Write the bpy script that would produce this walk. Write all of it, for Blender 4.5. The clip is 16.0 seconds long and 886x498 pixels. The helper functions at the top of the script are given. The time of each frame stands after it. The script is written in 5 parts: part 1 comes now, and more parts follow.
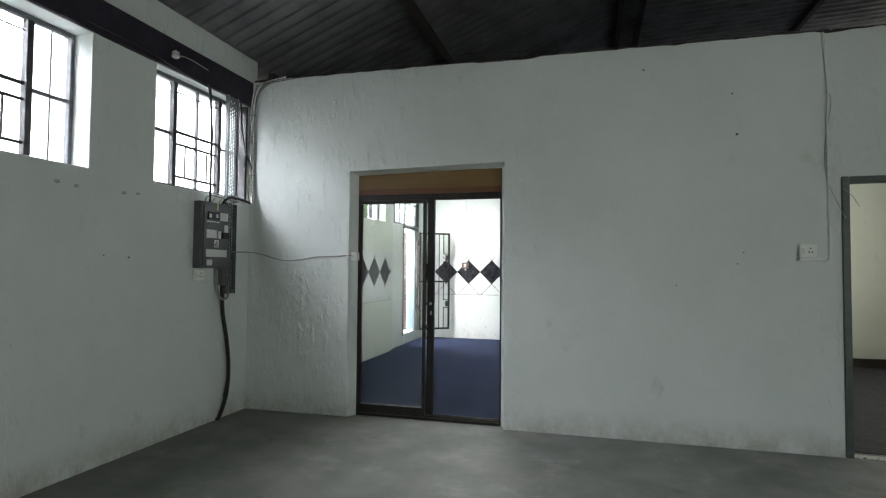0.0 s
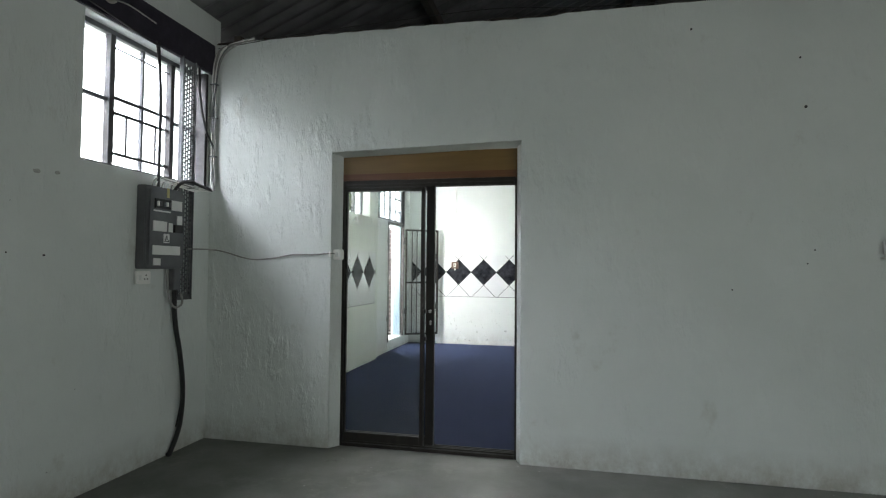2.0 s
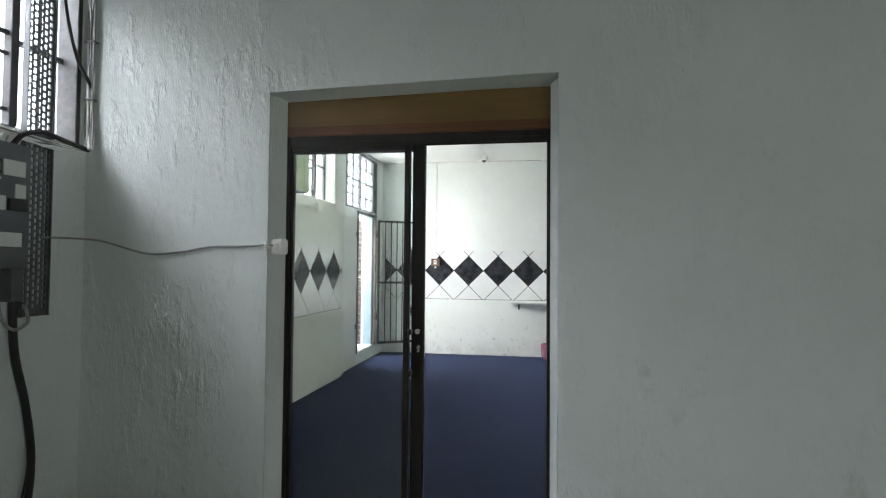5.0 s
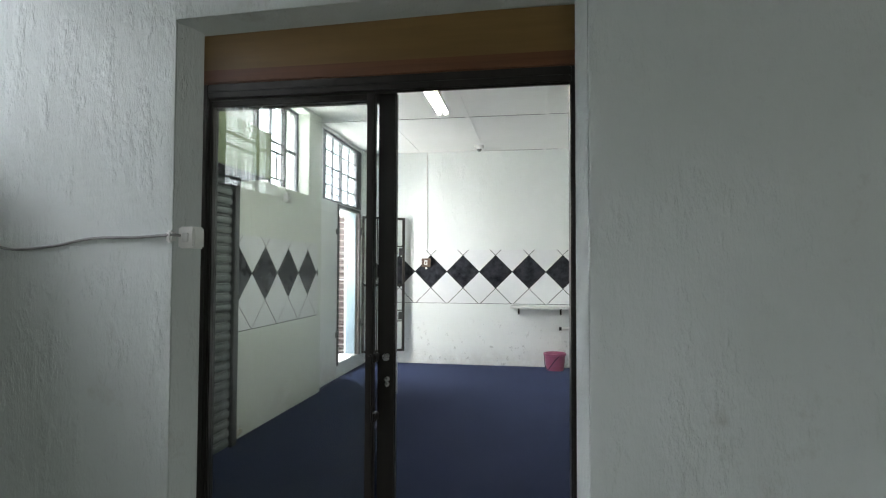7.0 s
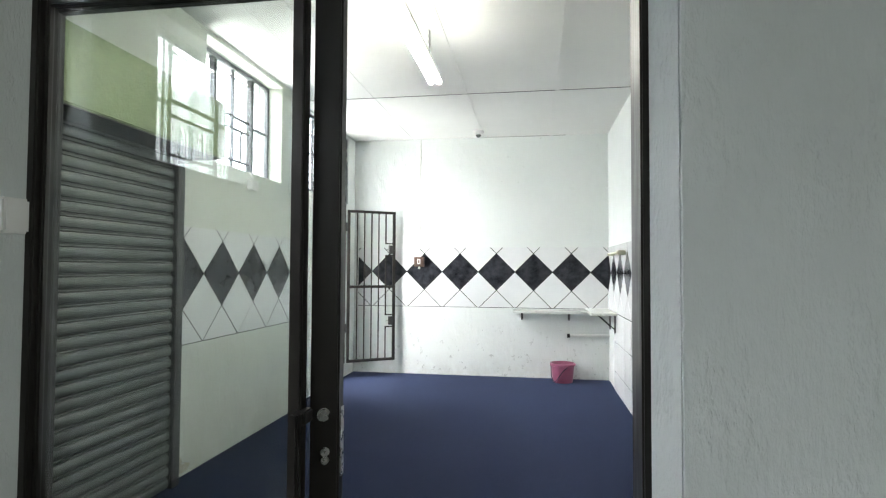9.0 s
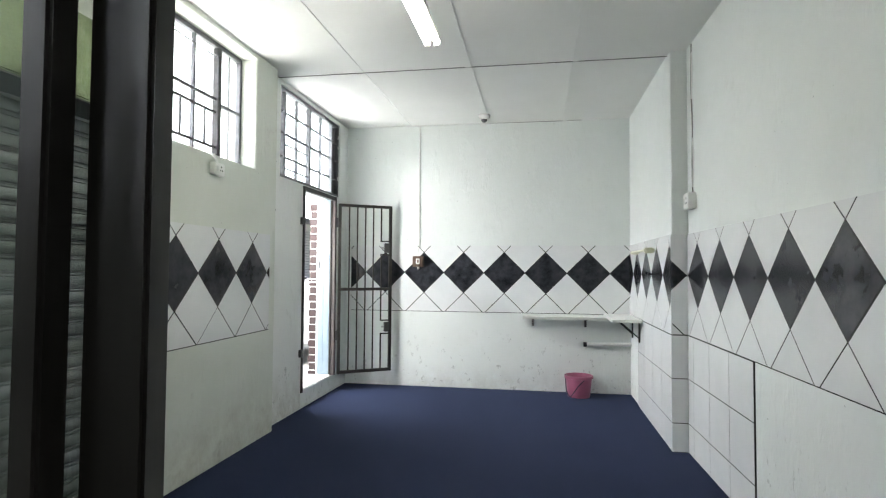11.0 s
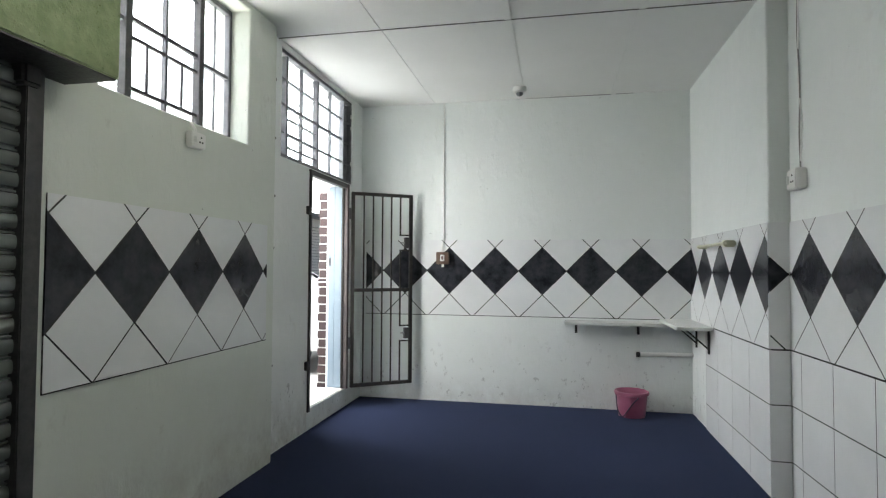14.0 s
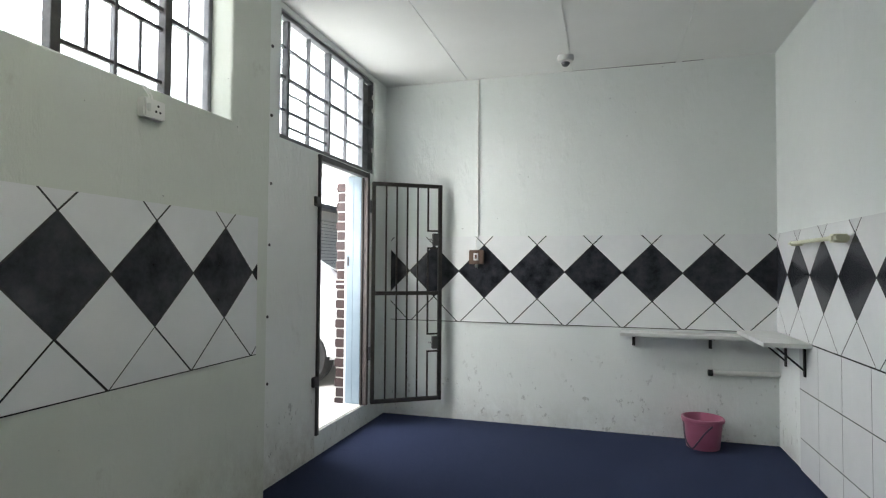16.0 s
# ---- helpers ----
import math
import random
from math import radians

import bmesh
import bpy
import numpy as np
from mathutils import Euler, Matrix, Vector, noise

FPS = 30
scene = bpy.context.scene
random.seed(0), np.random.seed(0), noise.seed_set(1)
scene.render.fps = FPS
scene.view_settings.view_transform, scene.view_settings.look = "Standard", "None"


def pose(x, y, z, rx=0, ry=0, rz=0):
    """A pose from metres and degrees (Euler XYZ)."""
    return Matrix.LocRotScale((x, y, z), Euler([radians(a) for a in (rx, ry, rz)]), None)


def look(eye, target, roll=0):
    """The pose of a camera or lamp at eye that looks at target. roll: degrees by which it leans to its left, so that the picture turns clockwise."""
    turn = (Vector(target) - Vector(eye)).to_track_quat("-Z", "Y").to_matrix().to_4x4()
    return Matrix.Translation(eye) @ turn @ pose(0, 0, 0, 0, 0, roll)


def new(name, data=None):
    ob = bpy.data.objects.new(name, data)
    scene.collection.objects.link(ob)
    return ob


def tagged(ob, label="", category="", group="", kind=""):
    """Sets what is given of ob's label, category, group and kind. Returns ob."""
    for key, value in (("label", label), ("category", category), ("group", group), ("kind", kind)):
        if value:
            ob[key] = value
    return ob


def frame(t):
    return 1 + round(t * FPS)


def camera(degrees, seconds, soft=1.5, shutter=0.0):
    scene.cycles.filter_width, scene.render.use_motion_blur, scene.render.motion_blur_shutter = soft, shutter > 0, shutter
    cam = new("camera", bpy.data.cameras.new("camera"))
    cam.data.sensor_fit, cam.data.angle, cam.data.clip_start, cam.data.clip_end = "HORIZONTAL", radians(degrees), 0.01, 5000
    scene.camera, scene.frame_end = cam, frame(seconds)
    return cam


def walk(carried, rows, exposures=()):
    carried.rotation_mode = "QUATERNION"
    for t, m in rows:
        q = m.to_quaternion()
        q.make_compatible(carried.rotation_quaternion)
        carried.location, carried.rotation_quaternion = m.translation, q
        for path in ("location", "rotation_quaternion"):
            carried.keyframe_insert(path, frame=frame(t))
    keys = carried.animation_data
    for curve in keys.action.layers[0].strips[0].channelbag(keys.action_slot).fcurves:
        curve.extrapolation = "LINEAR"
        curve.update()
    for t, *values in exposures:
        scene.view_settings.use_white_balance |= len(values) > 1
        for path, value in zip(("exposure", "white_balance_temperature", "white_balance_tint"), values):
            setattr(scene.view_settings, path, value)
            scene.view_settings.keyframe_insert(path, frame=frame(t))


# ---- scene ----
cam = camera(76.8, 16.0, soft=1.2)
PATH = [
    (0, (-0.039, 0.032, 1.38), (-0.553, 1.963, 1.454), 0.5),
    (0.5, (-0.146, 0.223, 1.378), (-0.641, 2.159, 1.449), 0.5),
    (1, (-0.253, 0.422, 1.384), (-0.73, 2.362, 1.457), 0.6),
    (1.5, (-0.35, 0.61, 1.385), (-0.808, 2.556, 1.456), 0.5),
    (2, (-0.446, 0.829, 1.391), (-0.883, 2.78, 1.463), 0.5),
    (2.5, (-0.512, 1.041, 1.389), (-0.926, 2.996, 1.461), 0.5),
    (3, (-0.557, 1.265, 1.398), (-0.957, 3.224, 1.468), 0.4),
    (3.5, (-0.609, 1.505, 1.385), (-0.998, 3.466, 1.455), 0.4),
    (4, (-0.692, 1.734, 1.397), (-1.062, 3.699, 1.466), 0.4),
    (4.2, (-0.738, 1.831, 1.415), (-1.097, 3.798, 1.475), 0.6),
    (6.3, (-0.942, 2.744, 1.375), (-1.254, 4.719, 1.445), 0.0),
    (6.5, (-0.934, 2.825, 1.383), (-1.254, 4.798, 1.453), 0.1),
    (7, (-0.956, 3.053, 1.389), (-1.277, 5.026, 1.457), 0.2),
    (7.5, (-0.987, 3.265, 1.369), (-1.305, 5.239, 1.439), 0.2),
    (8, (-1.015, 3.498, 1.387), (-1.334, 5.472, 1.454), 0.2),
    (8.5, (-1.046, 3.688, 1.398), (-1.358, 5.662, 1.461), 0.3),
    (9, (-1.039, 3.867, 1.385), (-1.355, 5.84, 1.453), 0.3),
    (11.3, (-1.134, 4.674, 1.371), (-1.475, 6.643, 1.445), 0.3),
    (11.5, (-1.149, 4.719, 1.38), (-1.498, 6.687, 1.448), 0.2),
    (12, (-1.202, 4.847, 1.381), (-1.576, 6.81, 1.448), 0.3),
    (12.5, (-1.271, 4.972, 1.383), (-1.649, 6.935, 1.449), 0.3),
    (13, (-1.325, 5.088, 1.374), (-1.699, 7.052, 1.442), 0.3),
    (13.5, (-1.357, 5.238, 1.377), (-1.731, 7.201, 1.444), 0.3),
    (14, (-1.374, 5.409, 1.367), (-1.766, 7.369, 1.434), 0.3),
    (14.5, (-1.407, 5.594, 1.364), (-1.826, 7.548, 1.432), 0.3),
    (15, (-1.42, 5.777, 1.383), (-1.869, 7.725, 1.45), 0.3),
    (15.5, (-1.416, 5.973, 1.385), (-1.903, 7.911, 1.449), 0.4),
    (16, (-1.391, 6.15, 1.378), (-1.95, 8.069, 1.441), 0.4),
]
walk(cam, [(t, look(eye, target, roll)) for t, eye, target, roll in PATH], [(0.0, 0.54), (4.0, 0.31), (6.5, 0.22), (7.0, 0.16), (8.0, 0.45), (9.0, 0.58), (11.5, -0.14), (12.0, -0.34), (13.0, -0.45), (16.0, -0.58)])

# ---- world and light ----
world = bpy.data.worlds.new("overcast_sky")
scene.world = world
world.use_nodes = True
wn, wl = world.node_tree.nodes, world.node_tree.links
sky = wn.new("ShaderNodeTexSky")
sky.sky_type, sky.sun_disc = "NISHITA", False
sky.sun_elevation, sky.sun_rotation = radians(62), radians(250)
sky.dust_density = 4.0
wn["Background"].inputs["Strength"].default_value = 0.15
wl.new(sky.outputs["Color"], wn["Background"].inputs["Color"])


def lamp(name, kind, energy, m, colour=(1, 1, 1), size=(1, 1), angle=0.1):
    data = bpy.data.lights.new(name, kind)
    data.energy, data.color = energy, colour
    if kind == "AREA":
        data.shape, data.size, data.size_y = "RECTANGLE", size[0], size[1]
    if kind == "SUN":
        data.angle = angle
    ob = new(name, data)
    ob.matrix_world = m
    return ob


lamp("sun", "SUN", 1.3, look((-1.8, -4, 12), (-3, 4, 0)), (1.0, 0.97, 0.92), angle=radians(14))


def sky_light(y0, y1, watts, colour, z=4.2, x=-4.6, tip=52, tall=2.0, swing=0.0):
    """The bright upper sky outside a row of windows, shining in and down."""
    y = (y0 + y1) / 2
    m = look((x, y, z), (x + math.cos(radians(tip)), y + swing, z - math.sin(radians(tip))))
    lamp("window_daylight", "AREA", watts, m, colour, (y1 - y0, tall))


sky_light(-0.3, 6.0, 840, (0.885, 0.907, 1.0))
sky_light(6.2, 11.4, 680, (0.955, 0.965, 1.0), swing=0.2)
lamp("yard_daylight", "AREA", 215, look((-4.3, 8.4, 1.55), (-3.3, 8.6, 2.35)), (1.0, 0.985, 0.94), (3.2, 1.0))
lamp("doorway_daylight", "AREA", 70, look((-4.1, 10.33, 2.75), (-2.7, 10.25, 0.0)), (0.95, 0.975, 1.0), (0.6, 0.6))


# ---- materials ----
class Nodes:
    """A node material with a Principled shader, put together step by step."""

    def __init__(self, name, rough=0.6, metal=0.0, spec=0.5):
        self.m = bpy.data.materials.new(name)
        self.m.use_nodes = True
        self.t = self.m.node_tree
        self.b = self.t.nodes["Principled BSDF"]
        self.b.inputs["Roughness"].default_value = rough
        self.b.inputs["Metallic"].default_value = metal
        self.b.inputs["Specular IOR Level"].default_value = spec
        self.pos = self.t.nodes.new("ShaderNodeNewGeometry").outputs["Position"]
        self.bumped = None

    def node(self, kind, **sockets):
        n = self.t.nodes.new(kind)
        for key, value in sockets.items():
            self.put(n.inputs[key], value)
        return n

    def put(self, socket, value):
        if isinstance(value, bpy.types.NodeSocket):
            self.t.links.new(value, socket)
        else:
            socket.default_value = value

    def place(self, stretch=(1, 1, 1), shift=(0, 0, 0)):
        n = self.t.nodes.new("ShaderNodeMapping")
        n.inputs["Scale"].default_value, n.inputs["Location"].default_value = stretch, shift
        self.put(n.inputs["Vector"], self.pos)
        return n.outputs["Vector"]

    def noise(self, scale, detail=4, rough=0.55, stretch=(1, 1, 1), shift=(0, 0, 0)):
        n = self.t.nodes.new("ShaderNodeTexNoise")
        self.put(n.inputs["Vector"], self.place(stretch, shift))
        n.inputs["Scale"].default_value, n.inputs["Detail"].default_value, n.inputs["Roughness"].default_value = scale, detail, rough
        return n.outputs["Fac"]

    def ramp(self, fac, stops):
        n = self.t.nodes.new("ShaderNodeValToRGB")
        self.put(n.inputs["Fac"], fac)
        while len(n.color_ramp.elements) < len(stops):
            n.color_ramp.elements.new(0.5)
        for e, (at, c) in zip(n.color_ramp.elements, stops):
            e.position = at
            e.color = (c, c, c, 1) if isinstance(c, (int, float)) else (*c, 1)
        return n.outputs["Color"]

    def mix(self, fac, a, b):
        n = self.t.nodes.new("ShaderNodeMix")
        n.data_type = "RGBA"
        self.put(n.inputs[0], fac)
        self.put(n.inputs[6], a if isinstance(a, bpy.types.NodeSocket) else (*a, 1))
        self.put(n.inputs[7], b if isinstance(b, bpy.types.NodeSocket) else (*b, 1))
        return n.outputs[2]

    def math(self, op, a, b=0.0):
        n = self.t.nodes.new("ShaderNodeMath")
        n.operation = op
        self.put(n.inputs[0], a)
        self.put(n.inputs[1], b)
        return n.outputs[0]

    def height(self):
        n = self.t.nodes.new("ShaderNodeSeparateXYZ")
        self.put(n.inputs[0], self.pos)
        return n.outputs["Z"]

    def bump(self, fac, strength, distance):
        n = self.t.nodes.new("ShaderNodeBump")
        n.inputs["Strength"].default_value, n.inputs["Distance"].default_value = strength, distance
        self.put(n.inputs["Height"], fac)
        if self.bumped:
            self.put(n.inputs["Normal"], self.bumped)
        self.bumped = n.outputs["Normal"]
        self.put(self.b.inputs["Normal"], self.bumped)

    def colour(self, c):
        self.put(self.b.inputs["Base Color"], c if isinstance(c, bpy.types.NodeSocket) else (*c, 1))
        return self

    def random(self):
        return self.t.nodes.new("ShaderNodeObjectInfo").outputs["Random"]


def plaster(name, c1, c2, brush=0.5, marks=0.35, low=0.32, spots=True, dirt=0.5, chips=0.0):
    """Hand-plastered painted wall: soft tone changes, trowel and brush relief, scuffs and damp marks."""
    n = Nodes(name, 0.62, spec=0.35)
    tone = n.ramp(n.noise(0.9, 5, 0.6), [(0.3, c1), (0.7, c2)])
    scuff = n.ramp(n.noise(2.6, 6, 0.7, (1, 1, 0.8), (3, 1, 7)), [(0.62, 0.0), (0.74, 1.0)])
    tone = n.mix(n.math("MULTIPLY", scuff, marks), tone, (0.36, 0.35, 0.29))
    lowmask = n.ramp(n.math("DIVIDE", n.height(), low), [(0.0, 1.0), (0.3, 0.75), (1.0, 0.0)])
    damp = n.ramp(n.noise(5, 7, 0.8, (1, 1, 0.8), (1, 5, 2)), [(0.34, 0.0), (0.62, 1.0)])
    tone = n.mix(n.math("MULTIPLY", n.math("MULTIPLY", damp, lowmask), dirt), tone, (0.22, 0.18, 0.125))
    if spots:
        fly = n.ramp(n.noise(30, 2, 0.5, (1, 1, 1), (8, 2, 4)), [(0.775, 0.0), (0.79, 1.0)])
        tone = n.mix(n.math("MULTIPLY", fly, 0.5), tone, (0.12, 0.12, 0.11))
    if chips:
        low_down = n.ramp(n.math("DIVIDE", n.height(), 0.9), [(0.25, 1.0), (0.8, 0.0)])
        flake = n.math("MULTIPLY", n.ramp(n.noise(17, 5, 0.7, (1, 1, 0.7), (6, 3, 9)), [(0.62, 0.0), (0.65, 1.0)]), low_down)
        tone = n.mix(n.math("MULTIPLY", flake, chips), tone, (0.17, 0.165, 0.15))
    n.colour(tone)
    n.put(n.b.inputs["Roughness"], n.ramp(n.noise(14, 3), [(0.3, 0.5), (0.7, 0.75)]))
    n.bump(n.noise(3.0, 4, 0.55, (1, 1, 0.7)), 0.6 * brush, 0.05)
    streak = n.math("MULTIPLY", n.noise(30, 5, 0.7, (1, 1, 0.2)), n.ramp(n.noise(3.2, 3, 0.6, (1, 1, 0.7), (5, 5, 5)), [(0.35, 0.15), (0.65, 1.0)]))
    n.bump(streak, 0.65 * brush, 0.01)
    n.bump(n.ramp(n.noise(9, 5, 0.6, (1, 1, 0.45), (2, 8, 1)), [(0.52, 0.0), (0.72, 1.0)]), 0.7 * brush, 0.012)
    n.bump(n.noise(110, 4, 0.65, (1, 1, 0.4)), 0.9 * brush, 0.004)
    return n.m


PLASTER_HALL = plaster("hall_wall_paint", (0.60, 0.64, 0.618), (0.68, 0.716, 0.694), 0.74, 0.45, low=0.24, dirt=0.6)
PLASTER_ROOM = plaster("room_wall_paint", (0.745, 0.782, 0.76), (0.80, 0.83, 0.81), 0.32, 0.15, 0.3, dirt=0.28, chips=0.4)
# West wall colour: darker and greener than the other room walls.
PLASTER_WEST = plaster("grey_green_room_wall_paint", (0.63, 0.665, 0.595), (0.69, 0.72, 0.66), 0.32, 0.55, 0.55, dirt=0.4)
PLASTER_PATCH = plaster("white_patch_plaster", (0.74, 0.76, 0.735), (0.80, 0.815, 0.79), 0.5, 0.45, 0.5, dirt=0.5, chips=0.8)
CREAM = plaster("back_room_paint", (0.68, 0.70, 0.58), (0.75, 0.765, 0.66), 0.2, 0.2)


def simple(name, c1, c2, rough=0.5, metal=0.0, scale=6.0, bump=0.0, bscale=60.0, stretch=(1, 1, 1), spec=0.5, dist=0.004):
    n = Nodes(name, rough, metal, spec)
    n.colour(n.ramp(n.noise(scale, 5, 0.6, stretch), [(0.3, c1), (0.7, c2)]))
    n.put(n.b.inputs["Roughness"], n.ramp(n.noise(scale * 3, 4, 0.6, stretch), [(0.3, max(rough - 0.08, 0.02)), (0.7, min(rough + 0.1, 1))]))
    if bump:
        n.bump(n.noise(bscale, 4, 0.6, stretch), bump, dist)
    return n.m


def concrete():
    n = Nodes("worn_grey_concrete", 0.55, spec=0.4)
    tone = n.ramp(n.noise(0.7, 6, 0.65), [(0.28, (0.12, 0.124, 0.11)), (0.5, (0.165, 0.169, 0.152)), (0.75, (0.22, 0.224, 0.203))])
    pale = n.ramp(n.noise(2.1, 7, 0.72, (1, 1, 1), (4, 9, 0)), [(0.56, 0.0), (0.66, 1.0)])
    tone = n.mix(n.math("MULTIPLY", pale, 0.22), tone, (0.42, 0.42, 0.38))
    dark = n.ramp(n.noise(5, 6, 0.7, (1, 1, 1), (7, 2, 0)), [(0.62, 0.0), (0.72, 1.0)])
    tone = n.mix(n.math("MULTIPLY", dark, 0.45), tone, (0.07, 0.07, 0.06))
    chip = n.ramp(n.noise(26, 3, 0.5, (1, 1, 1), (2, 2, 2)), [(0.72, 0.0), (0.75, 1.0)])
    tone = n.mix(n.math("MULTIPLY", chip, 0.6), tone, (0.5, 0.5, 0.46))
    n.colour(tone)
    n.put(n.b.inputs["Roughness"], n.ramp(n.noise(3, 5), [(0.3, 0.38), (0.7, 0.7)]))
    n.bump(n.noise(40, 5, 0.6), 0.25, 0.004)
    return n.m


def carpet():
    n = Nodes("navy_needle_carpet", 0.95, spec=0.1)
    tone = n.ramp(n.noise(1.4, 5, 0.6), [(0.3, (0.0070, 0.0105, 0.0265)), (0.7, (0.0120, 0.0170, 0.0400))])
    fibre = n.ramp(n.noise(320, 2, 0.6), [(0.3, 0.0), (0.7, 1.0)])
    tone = n.mix(n.math("MULTIPLY", fibre, 0.5), tone, (0.018, 0.024, 0.05))
    n.colour(tone)
    n.b.inputs["Sheen Weight"].default_value = 0.11
    n.b.inputs["Sheen Roughness"].default_value = 0.45
    n.b.inputs["Sheen Tint"].default_value = (0.45, 0.56, 1.0, 1)
    n.bump(n.noise(300, 3, 0.6), 0.6, 0.004)
    return n.m


def tile(name, c1, c2, scale, rough=0.16, spec=0.5):
    n = Nodes(name, rough, spec=spec)
    cloud = n.noise(scale, 6, 0.65)
    base = n.ramp(cloud, [(0.32, c1), (0.68, c2)])
    n.colour(n.mix(n.math("MULTIPLY", n.random(), 0.1), base, c2))
    n.bump(n.noise(7, 3), 0.06, 0.01)
    return n.m


def glass(name, tint, rough=0.0):
    n = Nodes(name, rough, spec=0.5)
    n.colour(tint)
    n.b.inputs["Transmission Weight"].default_value = 1.0
    n.b.inputs["IOR"].default_value = 1.48
    return n.m


def glow(name, colour, strength):
    n = Nodes(name, 0.4)
    n.colour((0.9, 0.9, 0.9))
    n.b.inputs["Emission Color"].default_value = (*colour, 1)
    n.b.inputs["Emission Strength"].default_value = strength
    return n.m


CONCRETE, CARPET = concrete(), carpet()
TILE_WHITE = tile("white_glazed_tile", (0.76, 0.78, 0.78), (0.83, 0.84, 0.84), 3, 0.2)
TILE_DARK = tile("charcoal_marbled_tile", (0.008, 0.009, 0.012), (0.05, 0.052, 0.061), 9, 0.14, 0.3)
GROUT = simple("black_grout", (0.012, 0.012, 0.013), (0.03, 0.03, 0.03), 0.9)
BRONZE = simple("dark_bronze_aluminium", (0.018, 0.016, 0.014), (0.032, 0.028, 0.024), 0.38, 0.3, 12, 0.05, 80, (1, 1, 0.1))
STEEL_DARK = simple("dark_painted_steel", (0.035, 0.035, 0.038), (0.07, 0.068, 0.066), 0.5, 0.2, 20, 0.1, 90)
STEEL_WINDOW = simple("grey_painted_window_steel", (0.10, 0.105, 0.115), (0.16, 0.165, 0.175), 0.5, 0.1, 14, 0.15, 70)
GATE_BROWN = simple("brown_black_gate_enamel", (0.016, 0.0145, 0.013), (0.036, 0.031, 0.027), 0.45, 0.2, 16, 0.15, 70)
RUST = simple("rusty_door_frame_steel", (0.045, 0.042, 0.046), (0.085, 0.065, 0.058), 0.6, 0.2, 5, 0.3, 60)
SHUTTER = simple("galvanised_shutter_steel", (0.13, 0.142, 0.134), (0.19, 0.202, 0.19), 0.36, 0.55, 6, 0.0, 60, (1, 0.3, 1))
HOOD_GREEN = simple("pale_green_hammered_sheet", (0.16, 0.22, 0.09), (0.26, 0.32, 0.165), 0.34, 0.2, 17, 0.6, 38, dist=0.008)
BEAM_DARK = simple("dark_purple_brown_beam_paint", (0.016, 0.013, 0.022), (0.034, 0.028, 0.042), 0.5, 0.0, 8, 0.2, 40)
WOOD_BOARD = simple("varnished_plywood_board", (0.135, 0.08, 0.022), (0.21, 0.125, 0.04), 0.4, 0, 4, 0.05, 60, (0.25, 1, 3))
WOOD_STRIP = simple("red_brown_pine_batten", (0.085, 0.033, 0.013), (0.165, 0.065, 0.025), 0.45, 0, 9, 0.1, 80, (0.15, 1, 4))
ROOF = simple("weathered_corrugated_iron", (0.09, 0.09, 0.095), (0.22, 0.22, 0.225), 0.42, 0.35, 2.5, 0.1, 30)
TIMBER_DARK = simple("old_dark_rafter_timber", (0.022, 0.018, 0.014), (0.05, 0.04, 0.032), 0.8, 0, 5, 0.4, 50, (1, 0.1, 1))
BOARD = simple("white_ceiling_board", (0.74, 0.75, 0.73), (0.80, 0.81, 0.79), 0.7, 0, 0.8, 0.06, 25)
WHITE_PLASTIC = simple("white_plastic", (0.76, 0.76, 0.73), (0.82, 0.82, 0.79), 0.35, 0, 9)
GREY_BOX = simple("grey_enamelled_steel", (0.085, 0.088, 0.095), (0.125, 0.128, 0.135), 0.45, 0.15, 7, 0.06, 60)
TRAY = simple("galvanised_cable_tray", (0.10, 0.105, 0.11), (0.17, 0.175, 0.18), 0.5, 0.5, 8)
BLACK = simple("black_rubber_cable", (0.008, 0.008, 0.009), (0.02, 0.02, 0.02), 0.5, 0, 10)
WIRE_GREY = simple("dusty_grey_cable", (0.20, 0.20, 0.19), (0.33, 0.33, 0.31), 0.55, 0, 14)
CHROME = simple("brushed_metal", (0.5, 0.5, 0.5), (0.62, 0.62, 0.6), 0.28, 1.0, 20)
BROWN_BOX = simple("brown_bakelite", (0.10, 0.06, 0.04), (0.15, 0.09, 0.06), 0.45, 0, 14)
PINK = simple("pink_plastic", (0.31, 0.088, 0.155), (0.39, 0.125, 0.205), 0.38, 0, 6, 0.05, 60)
PURPLE = simple("dark_purple_handle_plastic", (0.03, 0.012, 0.035), (0.06, 0.025, 0.06), 0.4)
BLUE_DOOR = simple("pale_blue_door_paint", (0.15, 0.205, 0.25), (0.20, 0.255, 0.30), 0.4, 0, 3, 0.1, 30)
GREEN_FRAME = simple("dark_green_door_frame", (0.028, 0.045, 0.038), (0.05, 0.07, 0.06), 0.45, 0, 8)
SILL = simple("pale_worn_sill_screed", (0.5, 0.49, 0.45), (0.62, 0.61, 0.57), 0.75, 0, 6, 0.3, 40)
GLASS_DOOR = glass("sliding_door_glass", (0.91, 0.94, 0.93))
GLASS_PANE = glass("window_glass", (0.93, 0.96, 0.96))
TUBE_GLOW = glow("fluorescent_tube", (1.0, 0.98, 0.88), 26)
PAPER = simple("white_paper_label", (0.62, 0.63, 0.6), (0.72, 0.72, 0.7), 0.7)
YELLOW = simple("yellowed_tape", (0.42, 0.36, 0.16), (0.5, 0.43, 0.2), 0.6)


# ---- building blocks ----
ROOTS = {}


